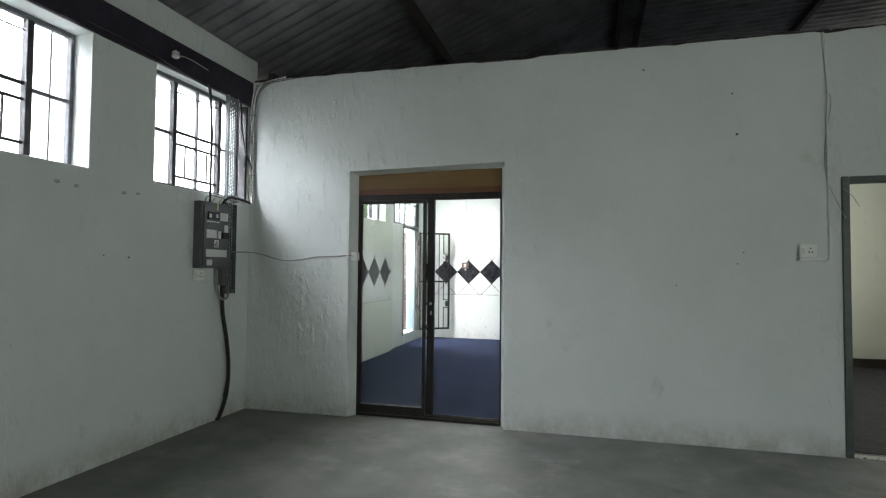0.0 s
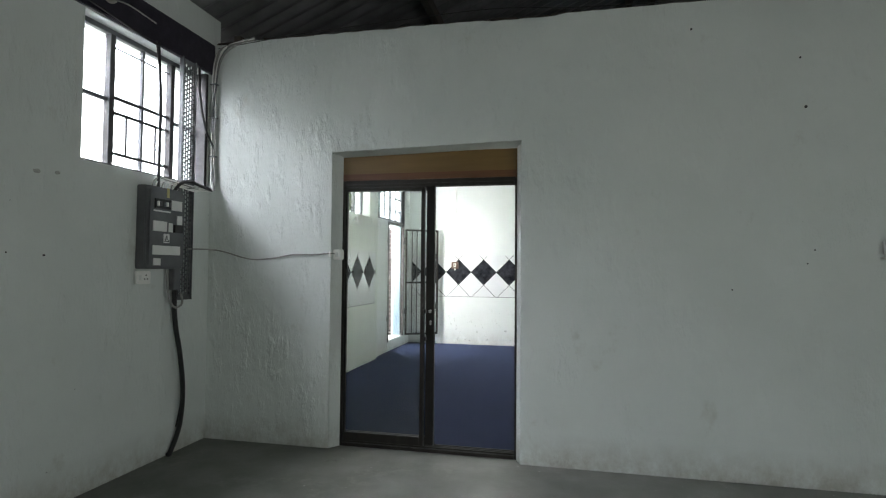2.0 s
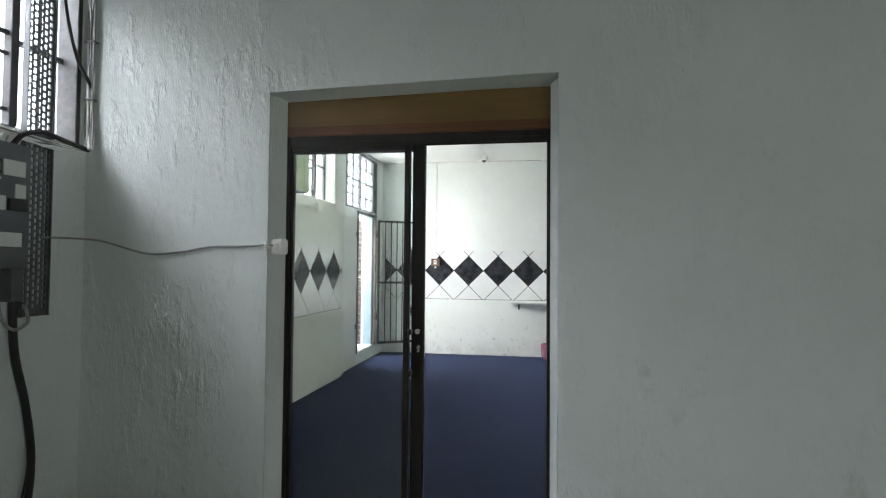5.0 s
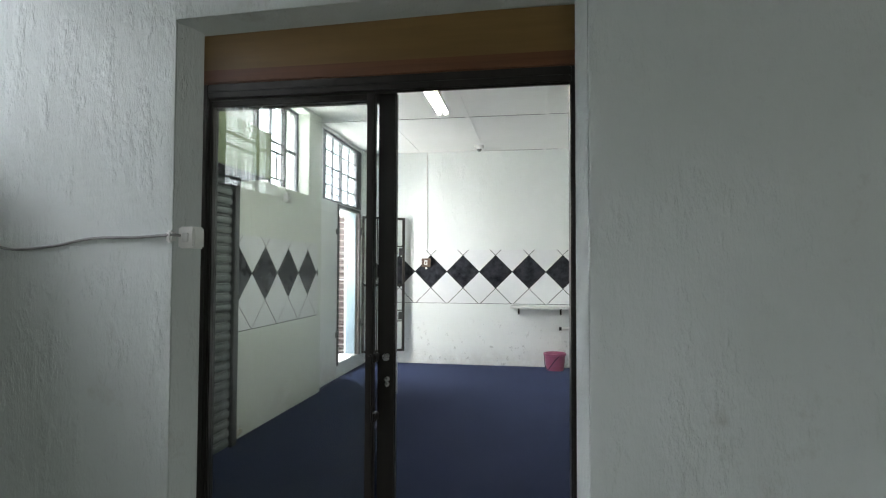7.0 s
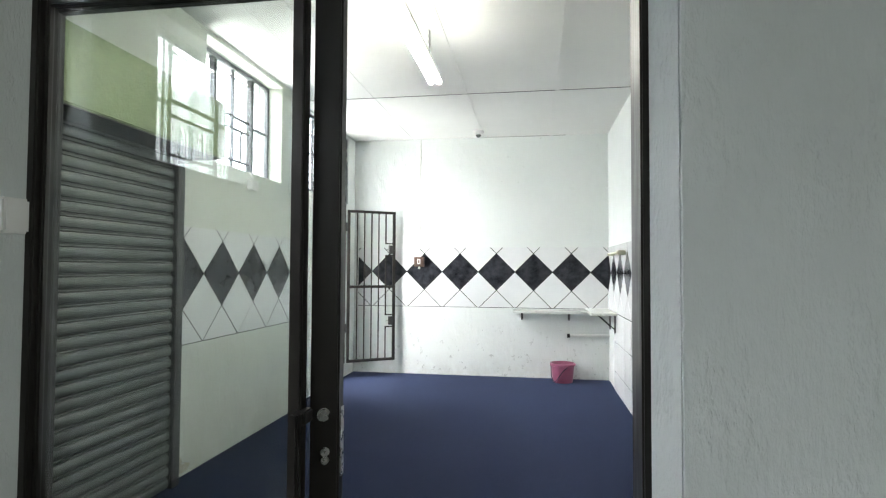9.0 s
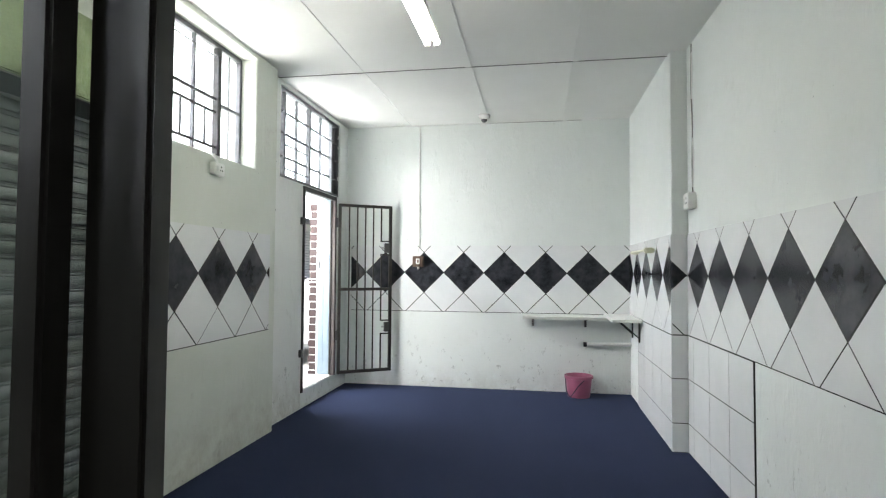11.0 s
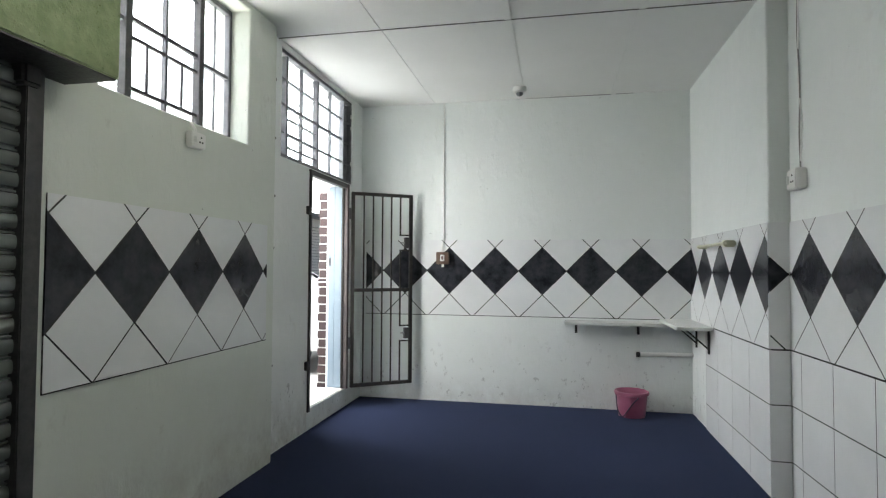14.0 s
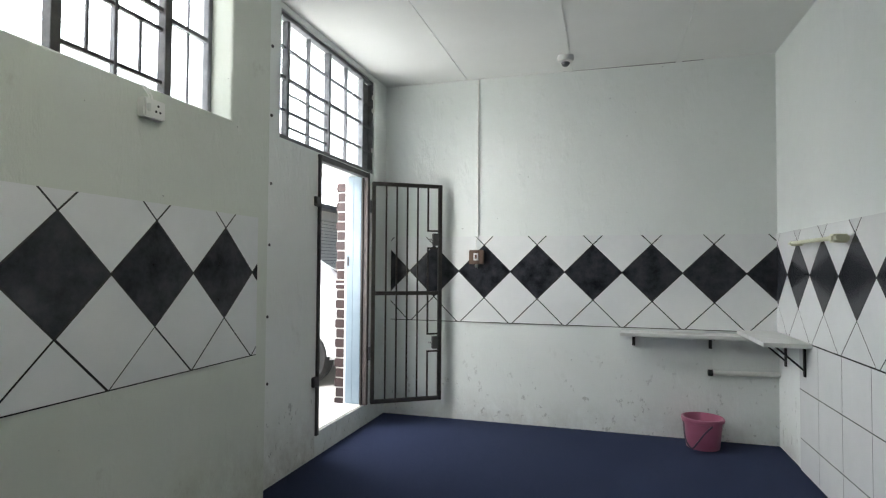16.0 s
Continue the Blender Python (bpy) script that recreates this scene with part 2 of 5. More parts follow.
def box(bm, x0, x1, y0, y1, z0, z1, bevel=0.0, m=None):
    r = bmesh.ops.create_cube(bm, size=1.0)
    bmesh.ops.transform(bm, matrix=Matrix.Translation(((x0 + x1) / 2, (y0 + y1) / 2, (z0 + z1) / 2)) @ Matrix.Diagonal((abs(x1 - x0), abs(y1 - y0), abs(z1 - z0), 1)), verts=r["verts"])
    verts = r["verts"]
    if bevel:
        edges = list({e for v in verts for e in v.link_edges})
        out = bmesh.ops.bevel(bm, geom=edges, offset=bevel, segments=2, affect="EDGES")
        verts = list({v for f in out["faces"] for v in f.verts} | {v for v in verts if v.is_valid})
    if m is not None:
        bmesh.ops.transform(bm, matrix=m, verts=verts)
    return bm


def cube(*a, **k):
    return box(bmesh.new(), *a, **k)


def disc(bm, r1, r2, depth, m, segments=20):
    bmesh.ops.create_cone(bm, cap_ends=True, segments=segments, radius1=r1, radius2=r2, depth=depth, matrix=m)
    return bm


def smooth_line(points, steps=6):
    p = [Vector(q) for q in points]
    if len(p) < 3:
        return p
    out = []
    for i in range(len(p) - 1):
        a, b, c, d = p[max(i - 1, 0)], p[i], p[i + 1], p[min(i + 2, len(p) - 1)]
        for k in range(steps):
            t = k / steps
            out.append(0.5 * (2 * b + (c - a) * t + (2 * a - 5 * b + 4 * c - d) * t * t + (3 * b - a - 3 * c + d) * t ** 3))
    return out + [p[-1]]


def tube(bm, points, r, sides=8, steps=6):
    """A round cable or pipe along a smoothed line."""
    line = smooth_line(points, steps)
    rings, side = [], None
    for i, p in enumerate(line):
        way = (line[min(i + 1, len(line) - 1)] - line[max(i - 1, 0)]).normalized()
        if side is None:
            side = way.orthogonal().normalized()
        side = (side - way * side.dot(way)).normalized()
        up = way.cross(side)
        rings.append([bm.verts.new(p + r * (math.cos(2 * math.pi * k / sides) * side + math.sin(2 * math.pi * k / sides) * up)) for k in range(sides)])
    for a, b in zip(rings, rings[1:]):
        for k in range(sides):
            bm.faces.new((a[k], a[(k + 1) % sides], b[(k + 1) % sides], b[k]))
    bm.faces.new(rings[0][::-1])
    bm.faces.new(rings[-1])
    return bm


def profile(bm, loop, axis_from, axis_to, place):
    """Extrudes a closed loop of (a, b) from axis_from to axis_to; place(a, b, s) gives the point."""
    r0 = [bm.verts.new(place(a, b, axis_from)) for a, b in loop]
    r1 = [bm.verts.new(place(a, b, axis_to)) for a, b in loop]
    n = len(loop)
    for k in range(n):
        bm.faces.new((r0[k], r0[(k + 1) % n], r1[(k + 1) % n], r1[k]))
    bm.faces.new(r0[::-1])
    bm.faces.new(r1)
    return bm


def lathe(bm, rings, centre, segments=28, cap=True):
    """Turns (radius, height) rings about an upright axis."""
    made = [[bm.verts.new((centre[0] + r * math.cos(2 * math.pi * k / segments), centre[1] + r * math.sin(2 * math.pi * k / segments), centre[2] + z)) for k in range(segments)] for r, z in rings]
    for a, b in zip(made, made[1:]):
        for k in range(segments):
            bm.faces.new((a[k], a[(k + 1) % segments], b[(k + 1) % segments], b[k]))
    if cap:
        bm.faces.new(made[0][::-1])
        bm.faces.new(made[-1])
    return bm


def mesh_of(name, bm, material, smooth=False):
    bmesh.ops.recalc_face_normals(bm, faces=bm.faces)
    me = bpy.data.meshes.new(name)
    bm.to_mesh(me)
    bm.free()
    me.materials.append(material)
    if smooth:
        me.polygons.foreach_set("use_smooth", [True] * len(me.polygons))
        me.set_sharp_from_angle(angle=radians(40))
    return me


def thing(name, at, label, category, group="", kind=""):
    """The empty at a thing's base, under which its parts go."""
    ob = new(name)
    ob.location = at
    ob.empty_display_size = 0.1
    ROOTS[ob] = Vector(at)
    return tagged(ob, label, category, group, kind)


def part(name, bm, material, parent, label="", smooth=False):
    """A mesh, written in world metres, as one part under a thing or a part."""
    bmesh.ops.translate(bm, vec=-ROOTS[parent], verts=bm.verts)
    ob = new(name, mesh_of(name, bm, material, smooth))
    ob.parent = parent
    ROOTS[ob] = ROOTS[parent]
    return tagged(ob, label)


def single(name, bm, material, label, category, kind="", group="", smooth=False):
    """A thing or piece of the setting of one mesh, with its origin at its base."""
    lo = [min(v.co[i] for v in bm.verts) for i in range(3)]
    hi = [max(v.co[i] for v in bm.verts) for i in range(3)]
    at = Vector(((lo[0] + hi[0]) / 2, (lo[1] + hi[1]) / 2, lo[2]))
    bmesh.ops.translate(bm, vec=-at, verts=bm.verts)
    ob = new(name, mesh_of(name, bm, material, smooth))
    ob.location = at
    ROOTS[ob] = at
    return tagged(ob, label, category, group, kind)


def slab(cuts_u, cuts_z, holes, place, d0, d1):
    """A wall panel with openings: a grid of cells between d0 and d1 of depth; place(u, d, z) gives the point."""
    bm = bmesh.new()
    us = sorted({round(u, 4) for u in [*cuts_u, *[h[0] for h in holes], *[h[1] for h in holes]]})
    zs = sorted({round(z, 4) for z in [*cuts_z, *[h[2] for h in holes], *[h[3] for h in holes]]})

    def solid(i, j):
        if not (0 <= i < len(us) - 1 and 0 <= j < len(zs) - 1):
            return False
        u, z = (us[i] + us[i + 1]) / 2, (zs[j] + zs[j + 1]) / 2
        return not any(h[0] < u < h[1] and h[2] < z < h[3] for h in holes)

    seen = {}

    def v(i, j, d):
        if (i, j, d) not in seen:
            seen[i, j, d] = bm.verts.new(place(us[i], d, zs[j]))
        return seen[i, j, d]

    for i in range(len(us) - 1):
        for j in range(len(zs) - 1):
            if not solid(i, j):
                continue
            bm.faces.new([v(i, j, d0), v(i + 1, j, d0), v(i + 1, j + 1, d0), v(i, j + 1, d0)])
            bm.faces.new([v(i, j, d1), v(i, j + 1, d1), v(i + 1, j + 1, d1), v(i + 1, j, d1)])
            for near, a, b in (((i - 1, j), (i, j), (i, j + 1)), ((i + 1, j), (i + 1, j), (i + 1, j + 1)), ((i, j - 1), (i, j), (i + 1, j)), ((i, j + 1), (i, j + 1), (i + 1, j + 1))):
                if not solid(*near):
                    bm.faces.new([v(*a, d0), v(*b, d0), v(*b, d1), v(*a, d1)])
    return bm


def soften(ob, width=0.012):
    """Rounds the arrises of plastered walls."""
    mod = ob.modifiers.new("worn_arris", "BEVEL")
    mod.width, mod.segments, mod.limit_method, mod.angle_limit = width, 3, "ANGLE", radians(50)
    return ob


def along_y(u, d, z):
    return (d, u, z)


def along_x(u, d, z):
    return (u, d, z)


def steps(a, b, by):
    n = max(1, round((b - a) / by))
    return [a + (b - a) * k / n for k in range(n + 1)]


# ---- the plan ----
LEFT, OUT = -3.34, -3.60          # inner and outer face of the street-side wall
LEFT_B, LEFT_DOOR = -3.32, -3.40  # the tiled room's wall, and its recessed bay with the door
FRONT, BACK_OF = 4.90, 5.115       # faces of the dividing wall
BACK_B = 11.08
CEIL_B = 3.08
RIGHT_NEAR, RIGHT_FAR, STEP_Y = 0.016, -0.102, 9.115
HALL_X, HALL_Y = 4.6, -3.2
def right_x(y):
    """The side wall of the tiled room runs slightly askew."""
    return RIGHT_NEAR + 0.0205 * (STEP_Y - y)


RIDGE_X, EAVE, SLOPE = 0.48, 3.48, 0.416


def roof_z(x):
    return EAVE + SLOPE * (min(x, RIDGE_X) - LEFT) + 0.05 * max(0.0, x - RIDGE_X)


# ---- far bright sky behind the yard ----
single("backdrop", cube(-60.2, -60.0, -120, 330, 5.0, 70), glow("white_overcast_glow", (0.945, 0.975, 1.0), 5.5), "plain white overcast sky far behind the yard", "sky", "structure")

# ---- ground and floors ----
ground = single("ground", cube(-120, 120, -120, 120, -0.5, -0.06), simple("dusty_yard_ground", (0.26, 0.24, 0.2), (0.36, 0.34, 0.29), 0.9, 0, 0.4, 0.3, 12), "dusty pale ground around the building", "ground", "structure")
yard = single("pavement", cube(-11.5, OUT - 0.004, 3.0, 30.0, -0.05, 0.13), simple("sunlit_pale_paving", (0.42, 0.41, 0.38), (0.55, 0.54, 0.5), 0.85, 0, 1.5, 0.25, 40), "pale concrete yard paving outside the side door", "pavement", "structure")
floor_hall = single("floor_1", cube(LEFT, HALL_X, HALL_Y, BACK_OF - 0.06, -0.055, 0.0), CONCRETE, "worn grey painted concrete floor with pale scuffs", "floor", "structure")
floor_room = single("floor_2", cube(LEFT_DOOR, 0.2, BACK_OF - 0.056, BACK_B, -0.05, 0.004), CARPET, "dark navy needle-felt carpet floor", "carpet", "structure")
floor_back = single("floor_3", cube(0.26, HALL_X, BACK_OF - 0.056, 9.6, -0.05, 0.004), simple("dark_plum_floor", (0.018, 0.016, 0.021), (0.032, 0.029, 0.036), 0.7), "dark plum-coloured floor of the room behind", "floor", "structure")

# ---- walls of the hall ----
W1, W2, W0 = (1.86, 3.06, 2.05, 2.98), (3.645, 4.86, 2.045, 2.98), (0.06, 1.26, 2.05, 2.98)
wall_left = single("wall_west", slab(steps(HALL_Y, FRONT + 0.1, 0.5), steps(0, EAVE, 0.5), [W0, W1, W2], along_y, LEFT, OUT), PLASTER_HALL, "pale green-white hand-plastered wall with three steel windows", "wall", "structure")
soften(wall_left)
DOOR_GAP, SIDE_DOOR = (-2.255, -0.780, 0.0, 2.325), (1.80, 2.66, 0.0, 2.11)
bm = slab([OUT + 0.01, *steps(LEFT, HALL_X, 0.09)], [0, 0.6, 1.2, 1.8, 2.9, 3.06, 3.16, 3.25], [DOOR_GAP, SIDE_DOOR], along_x, FRONT, BACK_OF)
for v in bm.verts:
    if abs(v.co.z - 2.325) < 0.001:  # the head of the door opening rises slightly
        v.co.z = 2.302 + 0.0225 * min(max(v.co.x + 2.255, 0.0), 1.47)
    if v.co.z > 3.24:
        chip = noise.noise(Vector((v.co.x * 3.1, 0.3, 0.7)))
        v.co.z += 0.012 * noise.noise(Vector((v.co.x * 9, 1.0, 0.0))) - (0.014 if chip > 0.38 else 0.0)
        v.co.y += 0.02 * noise.noise(Vector((v.co.x * 7, 4.0, v.co.y))) if v.co.y < 5 else 0.0
wall_mid = single("wall_dividing", bm, PLASTER_HALL, "pale green-white rough-plastered dividing wall with ragged top", "wall", "structure")
soften(wall_mid, 0.016)
wall_e = single("wall_east", slab([HALL_Y, 9.7], [0, roof_z(HALL_X)], [(-2.6, 0.8, 0.0, 2.8)], along_y, HALL_X, HALL_X + 0.24), PLASTER_HALL, "pale plastered wall with a wide open doorway", "wall", "structure")
wall_s = single("wall_south", slab([OUT, HALL_X + 0.24], [0, 3.2, 5.35], [], along_x, HALL_Y - 0.24, HALL_Y), PLASTER_HALL, "pale plastered end wall of the hall", "wall", "structure")
lamp("doorway_daylight", "AREA", 77, look((HALL_X + 0.1, -0.9, 1.6), (HALL_X - 2.0, -0.6, 1.6)), (0.965, 1.0, 0.94), (3.4, 2.6))
gable = single("wall_gable", slab([OUT, HALL_X + 0.24], [0, 5.35], [], along_x, 11.36, 11.6), PLASTER_HALL, "plain end gable wall behind the rooms", "wall", "structure")

# dark lintel beam above the hall windows
bm = cube(LEFT - 0.1, LEFT + 0.025, HALL_Y, FRONT, 2.985, 3.235, bevel=0.006)
beam = single("lintel_beam", bm, BEAM_DARK, "dark purple-brown painted lintel beam over the windows", "beam", "structure")


# ---- roof ----
def corrugated(name, x0, x1, y0, y1, pitch=0.165, depth=0.026, lift=0.0):
    bm = bmesh.new()
    n = int((y1 - y0) / pitch * 4)
    rows = [[bm.verts.new((x, y0 + (y1 - y0) * k / n, roof_z(x) + lift + depth * math.sin(2 * math.pi * (y0 + (y1 - y0) * k / n) / pitch))) for k in range(n + 1)] for x in (x0, x1)]
    for k in range(n):
        bm.faces.new((rows[0][k], rows[0][k + 1], rows[1][k + 1], rows[1][k]))
    out = bmesh.ops.extrude_face_region(bm, geom=list(bm.faces))
    bmesh.ops.translate(bm, vec=(0, 0, 0.004), verts=[v for v in out["geom"] if isinstance(v, bmesh.types.BMVert)])
    return single(name, bm, ROOF, "weathered grey corrugated iron roof sheets", "roof", "structure", smooth=True)


corrugated("roof_west", OUT - 0.25, RIDGE_X, HALL_Y - 0.3, 11.7, lift=0.03)
corrugated("roof_east", RIDGE_X + 0.003, HALL_X + 0.4, HALL_Y - 0.3, 11.7, lift=0.03)
single("roof_ridge", cube(RIDGE_X - 0.16, RIDGE_X + 0.16, HALL_Y - 0.3, 11.7, roof_z(RIDGE_X) + 0.055, roof_z(RIDGE_X) + 0.075), ROOF, "grey ridge capping of the iron roof", "roof", "structure")
for dx in (-0.14, 0.14):
    single("rafter", cube(RIDGE_X + dx - 0.03, RIDGE_X + dx + 0.03, HALL_Y, 11.36, roof_z(RIDGE_X) - 0.2, roof_z(RIDGE_X) - 0.05), TIMBER_DARK, "dark old timber ridge beam under the roof", "roof beam", "structure", "roof timbers")
for x in (-1.82, 3.0):
    z = roof_z(x)
    single("purlin", cube(x - 0.035, x + 0.035, HALL_Y, 11.36, z - 0.11, z + 0.005), TIMBER_DARK, "dark old timber purlin under the roof sheets", "roof beam", "structure", "roof timbers")
single("purlin", cube(LEFT + 0.03, LEFT + 0.09, FRONT + 0.25, 11.36, 3.3, 3.42), TIMBER_DARK, "dark old timber wall plate", "roof beam", "structure", "roof timbers")
# ragged dark packing along the dividing wall's head
bm = bmesh.new()
for k in range(34):
    x = LEFT + 0.06 + 0.235 * k
    if x < HALL_X - 0.2:
        box(bm, x - 0.115, x + 0.115, FRONT + 0.055, FRONT + 0.16, 3.22, 3.285 + 0.022 * noise.noise(Vector((k * 1.7, 0, 0))), 0.01)
single("wall_plate", bm, TIMBER_DARK, "dark timber plate lying along the ragged wall head", "beam", "structure")

# ---- walls and ceiling of the tiled room ----
WB, WC = (7.48, 8.69, 2.16, 3.04), (9.28, 10.80, 2.205, 3.045)
YARD_DOOR = (9.80, 10.64, 0.18, 2.17)
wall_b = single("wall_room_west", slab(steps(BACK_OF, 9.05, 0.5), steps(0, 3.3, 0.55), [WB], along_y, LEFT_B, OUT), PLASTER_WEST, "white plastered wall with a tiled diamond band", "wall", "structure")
soften(wall_b)
bm = slab(steps(9.05, 11.36, 0.4), steps(0, 3.3, 0.55), [WC, YARD_DOOR], along_y, LEFT_DOOR, OUT)
wall_c = single("wall_room_bay", bm, PLASTER_ROOM, "white patched plaster bay around the yard door", "wall", "structure")
soften(wall_c)
wall_back = single("wall_room_north", slab(steps(LEFT_DOOR, 0.3, 0.5), steps(0, 3.3, 0.55), [], along_x, BACK_B, 11.355), PLASTER_ROOM, "white plastered back wall with a tiled diamond band", "wall", "structure")
wall_far = single("wall_room_east_far", slab(steps(STEP_Y, BACK_B, 0.5), steps(0, 3.3, 0.55), [], along_y, RIGHT_FAR, 0.25), PLASTER_ROOM, "white wall, thicker towards the back, tiled below", "wall", "structure")
wall_near = single("wall_room_east_near", slab(steps(BACK_OF, STEP_Y, 0.5), steps(0, 3.3, 0.55), [], lambda u, d, z: (right_x(u) if d == 0 else d, u, z), 0, 0.25), PLASTER_ROOM, "white plastered side wall, tiled below towards the back", "wall", "structure")
for w in (wall_far, wall_near):
    soften(w)

bm = bmesh.new()
for x0, x1 in ((LEFT_DOOR - 0.02, -2.606), (-2.6, -1.69), (-1.688, -0.81), (-0.808, 0.24)):
    box(bm, x0, x1, BACK_OF - 0.1, 9.215, CEIL_B, CEIL_B + 0.03)
    box(bm, x0, x1, 9.232, BACK_B + 0.05, CEIL_B + 0.006, CEIL_B + 0.036)
for x in (-1.687, -0.807):
    box(bm, x - 0.024, x + 0.024, BACK_OF, 9.21, CEIL_B - 0.007, CEIL_B + 0.001)
    box(bm, x - 0.024, x + 0.024, 9.236, BACK_B, CEIL_B - 0.001, CEIL_B + 0.007)
single("ceiling", bm, BOARD, "white ceiling boards with thin cover strips and one open joint", "ceiling", "structure")
# Dark grey strips along the ceiling joint and the back wall's head.
DARK_JOINT = simple("dark_ceiling_joint", (0.10, 0.10, 0.095), (0.2, 0.2, 0.19), 0.9, 0, 12)
single("trim", cube(LEFT_DOOR, 0.1, 9.2195, 9.2265, CEIL_B - 0.003, CEIL_B + 0.02), DARK_JOINT, "dark joint line across the ceiling boards", "ceiling joint", "structure")
bm = profile(bmesh.new(), [(-1.75, 0.0), (-1.3, -0.0025), (-0.9, -0.004), (-0.62, -0.0015), (-0.62, 0.003), (-1.75, 0.003)], BACK_B - 0.0022, BACK_B + 0.004, lambda a, b, s: (a, s, CEIL_B + 0.0045 + b))
single("trim", bm, DARK_JOINT, "dark crack between the ceiling boards and the back wall", "crack", "structure")

# ---- the back room seen through the side doorway ----
wall_brick = single("wall_back_room", slab([0.25, HALL_X], [0, 3.2], [], along_x, 9.6, 9.8), CREAM, "cream-painted brick wall of the room behind", "wall", "structure")
single("wall_back_room_side", slab([BACK_OF, 9.6], [0, 3.2], [], along_y, 0.2505, 0.256), CREAM, "cream-painted side wall of the room behind", "wall", "structure")
single("ceiling_back_room", cube(0.26, HALL_X, BACK_OF - 0.1, 9.7, 2.9, 2.95), BOARD, "plain white ceiling of the room behind", "ceiling", "structure")
single("baseboard", cube(0.26, HALL_X, 9.57, 9.598, 0.0, 0.13), simple("dark_stained_skirting", (0.016, 0.011, 0.008), (0.035, 0.024, 0.015), 0.5), "dark stained wooden baseboard of the room behind", "baseboard", "structure")
shared = mesh_of("brick", cube(-0.107, 0.107, -0.0035, 0.0035, 0, 0.076, bevel=0.0025), CREAM)
for k in range(26):
    for j in range(8):
        b = new("brick", shared)
        b.parent, b.location = wall_brick, Vector((2.98 + 0.222 * j + 0.111 * (k % 2), 9.598, 0.135 + 0.0855 * k)) - ROOTS[wall_brick]
# Unseen fill lamp, added to brighten the back room; it has no window.
lamp("back_room_daylight", "AREA", 22, look((4.5, 7.6, 1.9), (0.5, 7.8, 1.6)), (1.0, 1.0, 0.95), (1.2, 1.0))


# ---- windows ----
def bar(parent, name, y0, y1, z0, z1, x, depth, material, label=""):
    return part(name, cube(x - depth / 2, x + depth / 2, y0, y1, z0, z1, bevel=0.002), material, parent, label)


def cottage_window(name, gap, x, label, glazed=True):
    """Steel window: side lights with one transom, a two-part middle with close burglar bars."""
    y0, y1, z0, z1 = gap
    w, h = y1 - y0, z1 - z0
    th = thing(name, (x, (y0 + y1) / 2, z0), label, "window", kind="structure")
    fr = bmesh.new()
    for a in ((y0, y0 + 0.03, z0, z1), (y1 - 0.03, y1, z0, z1), (y0 + 0.03, y1 - 0.03, z0, z0 + 0.03), (y0 + 0.03, y1 - 0.03, z1 - 0.035, z1)):
        box(fr, x - 0.02, x + 0.02, *a, bevel=0.003)
    part("window_frame", fr, STEEL_WINDOW, th)
    a, b = y0 + 0.255 * w, y0 + 0.735 * w
    c = (a + b) / 2
    for m in (a, b):
        bar(th, "mullion", m - 0.022, m + 0.022, z0 + 0.03, z1 - 0.035, x + 0.002, 0.05, STEEL_DARK)
    mid = z0 + 0.49 * h
    for p, q in ((y0 + 0.03, a - 0.022), (b + 0.022, y1 - 0.03)):
        bar(th, "transom", p, q, mid - 0.012, mid + 0.012, x, 0.03, STEEL_WINDOW)
    e = (b + y1) / 2
    for p, q in ((z0 + 0.03, mid - 0.012), (mid + 0.012, z1 - 0.035)):
        bar(th, "glazing_bar", e - 0.005, e + 0.005, p, q, x, 0.012, STEEL_WINDOW)
    bar(th, "glazing_bar", c - 0.01, c + 0.01, z0 + 0.03, z1 - 0.035, x, 0.028, STEEL_WINDOW)
    for p, q in ((a + 0.022, c - 0.01), (c + 0.01, b - 0.022)):
        for f, t in ((0.885, 0.003), (0.52, 0.011), (0.41, 0.009), (0.115, 0.009)):
            bar(th, "burglar_bar", p, q, z0 + f * h - t, z0 + f * h + t, x + 0.004, 0.02, STEEL_DARK)
        bar(th, "burglar_bar", (p + q) / 2 - 0.006, (p + q) / 2 + 0.006, z0 + 0.115 * h, z0 + 0.41 * h, x + 0.004, 0.014, STEEL_DARK)
    for p, q in ((y0 + 0.03, a - 0.02), (a + 0.02, c - 0.008), (c + 0.008, b - 0.02), (b + 0.02, y1 - 0.03)):
        pane = part("pane", cube(x - 0.016, x - 0.012, p, q, z0 + 0.03, z1 - 0.035), GLASS_PANE, th)
        pane.visible_shadow = False
    return th


cottage_window("window_1", W1, LEFT - 0.17, "grey steel cottage window with burglar bars, hall wall")
hall_win = cottage_window("window_2", W2, LEFT - 0.11, "grey steel cottage window with burglar bars near the corner")
part("jamb_lining", cube(LEFT - 0.13, LEFT - 0.004, 4.828, 4.857, 2.05, 2.978, bevel=0.003), STEEL_DARK, hall_win)
cottage_window("window_3", W0, LEFT - 0.17, "grey steel cottage window with burglar bars, hall wall")
cottage_window("window_4", WB, LEFT_B - 0.15, "grey steel cottage window above the diamond tiles")

th = thing("window_5", (LEFT_DOOR - 0.05, 10.04, WC[2]), "grey steel small-paned window above the yard door", "window", kind="structure")
x, (y0, y1, z0, z1) = LEFT_DOOR - 0.04, WC
fr = bmesh.new()
for a in ((y0, y0 + 0.025, z0, z1), (y1 - 0.03, y1, z0, z1), (y0 + 0.025, y1 - 0.03, z0, z0 + 0.03), (y0 + 0.025, y1 - 0.03, z1 - 0.03, z1)):
    box(fr, x - 0.025, x + 0.025, *a, bevel=0.003)
part("window_frame", fr, STEEL_WINDOW, th)
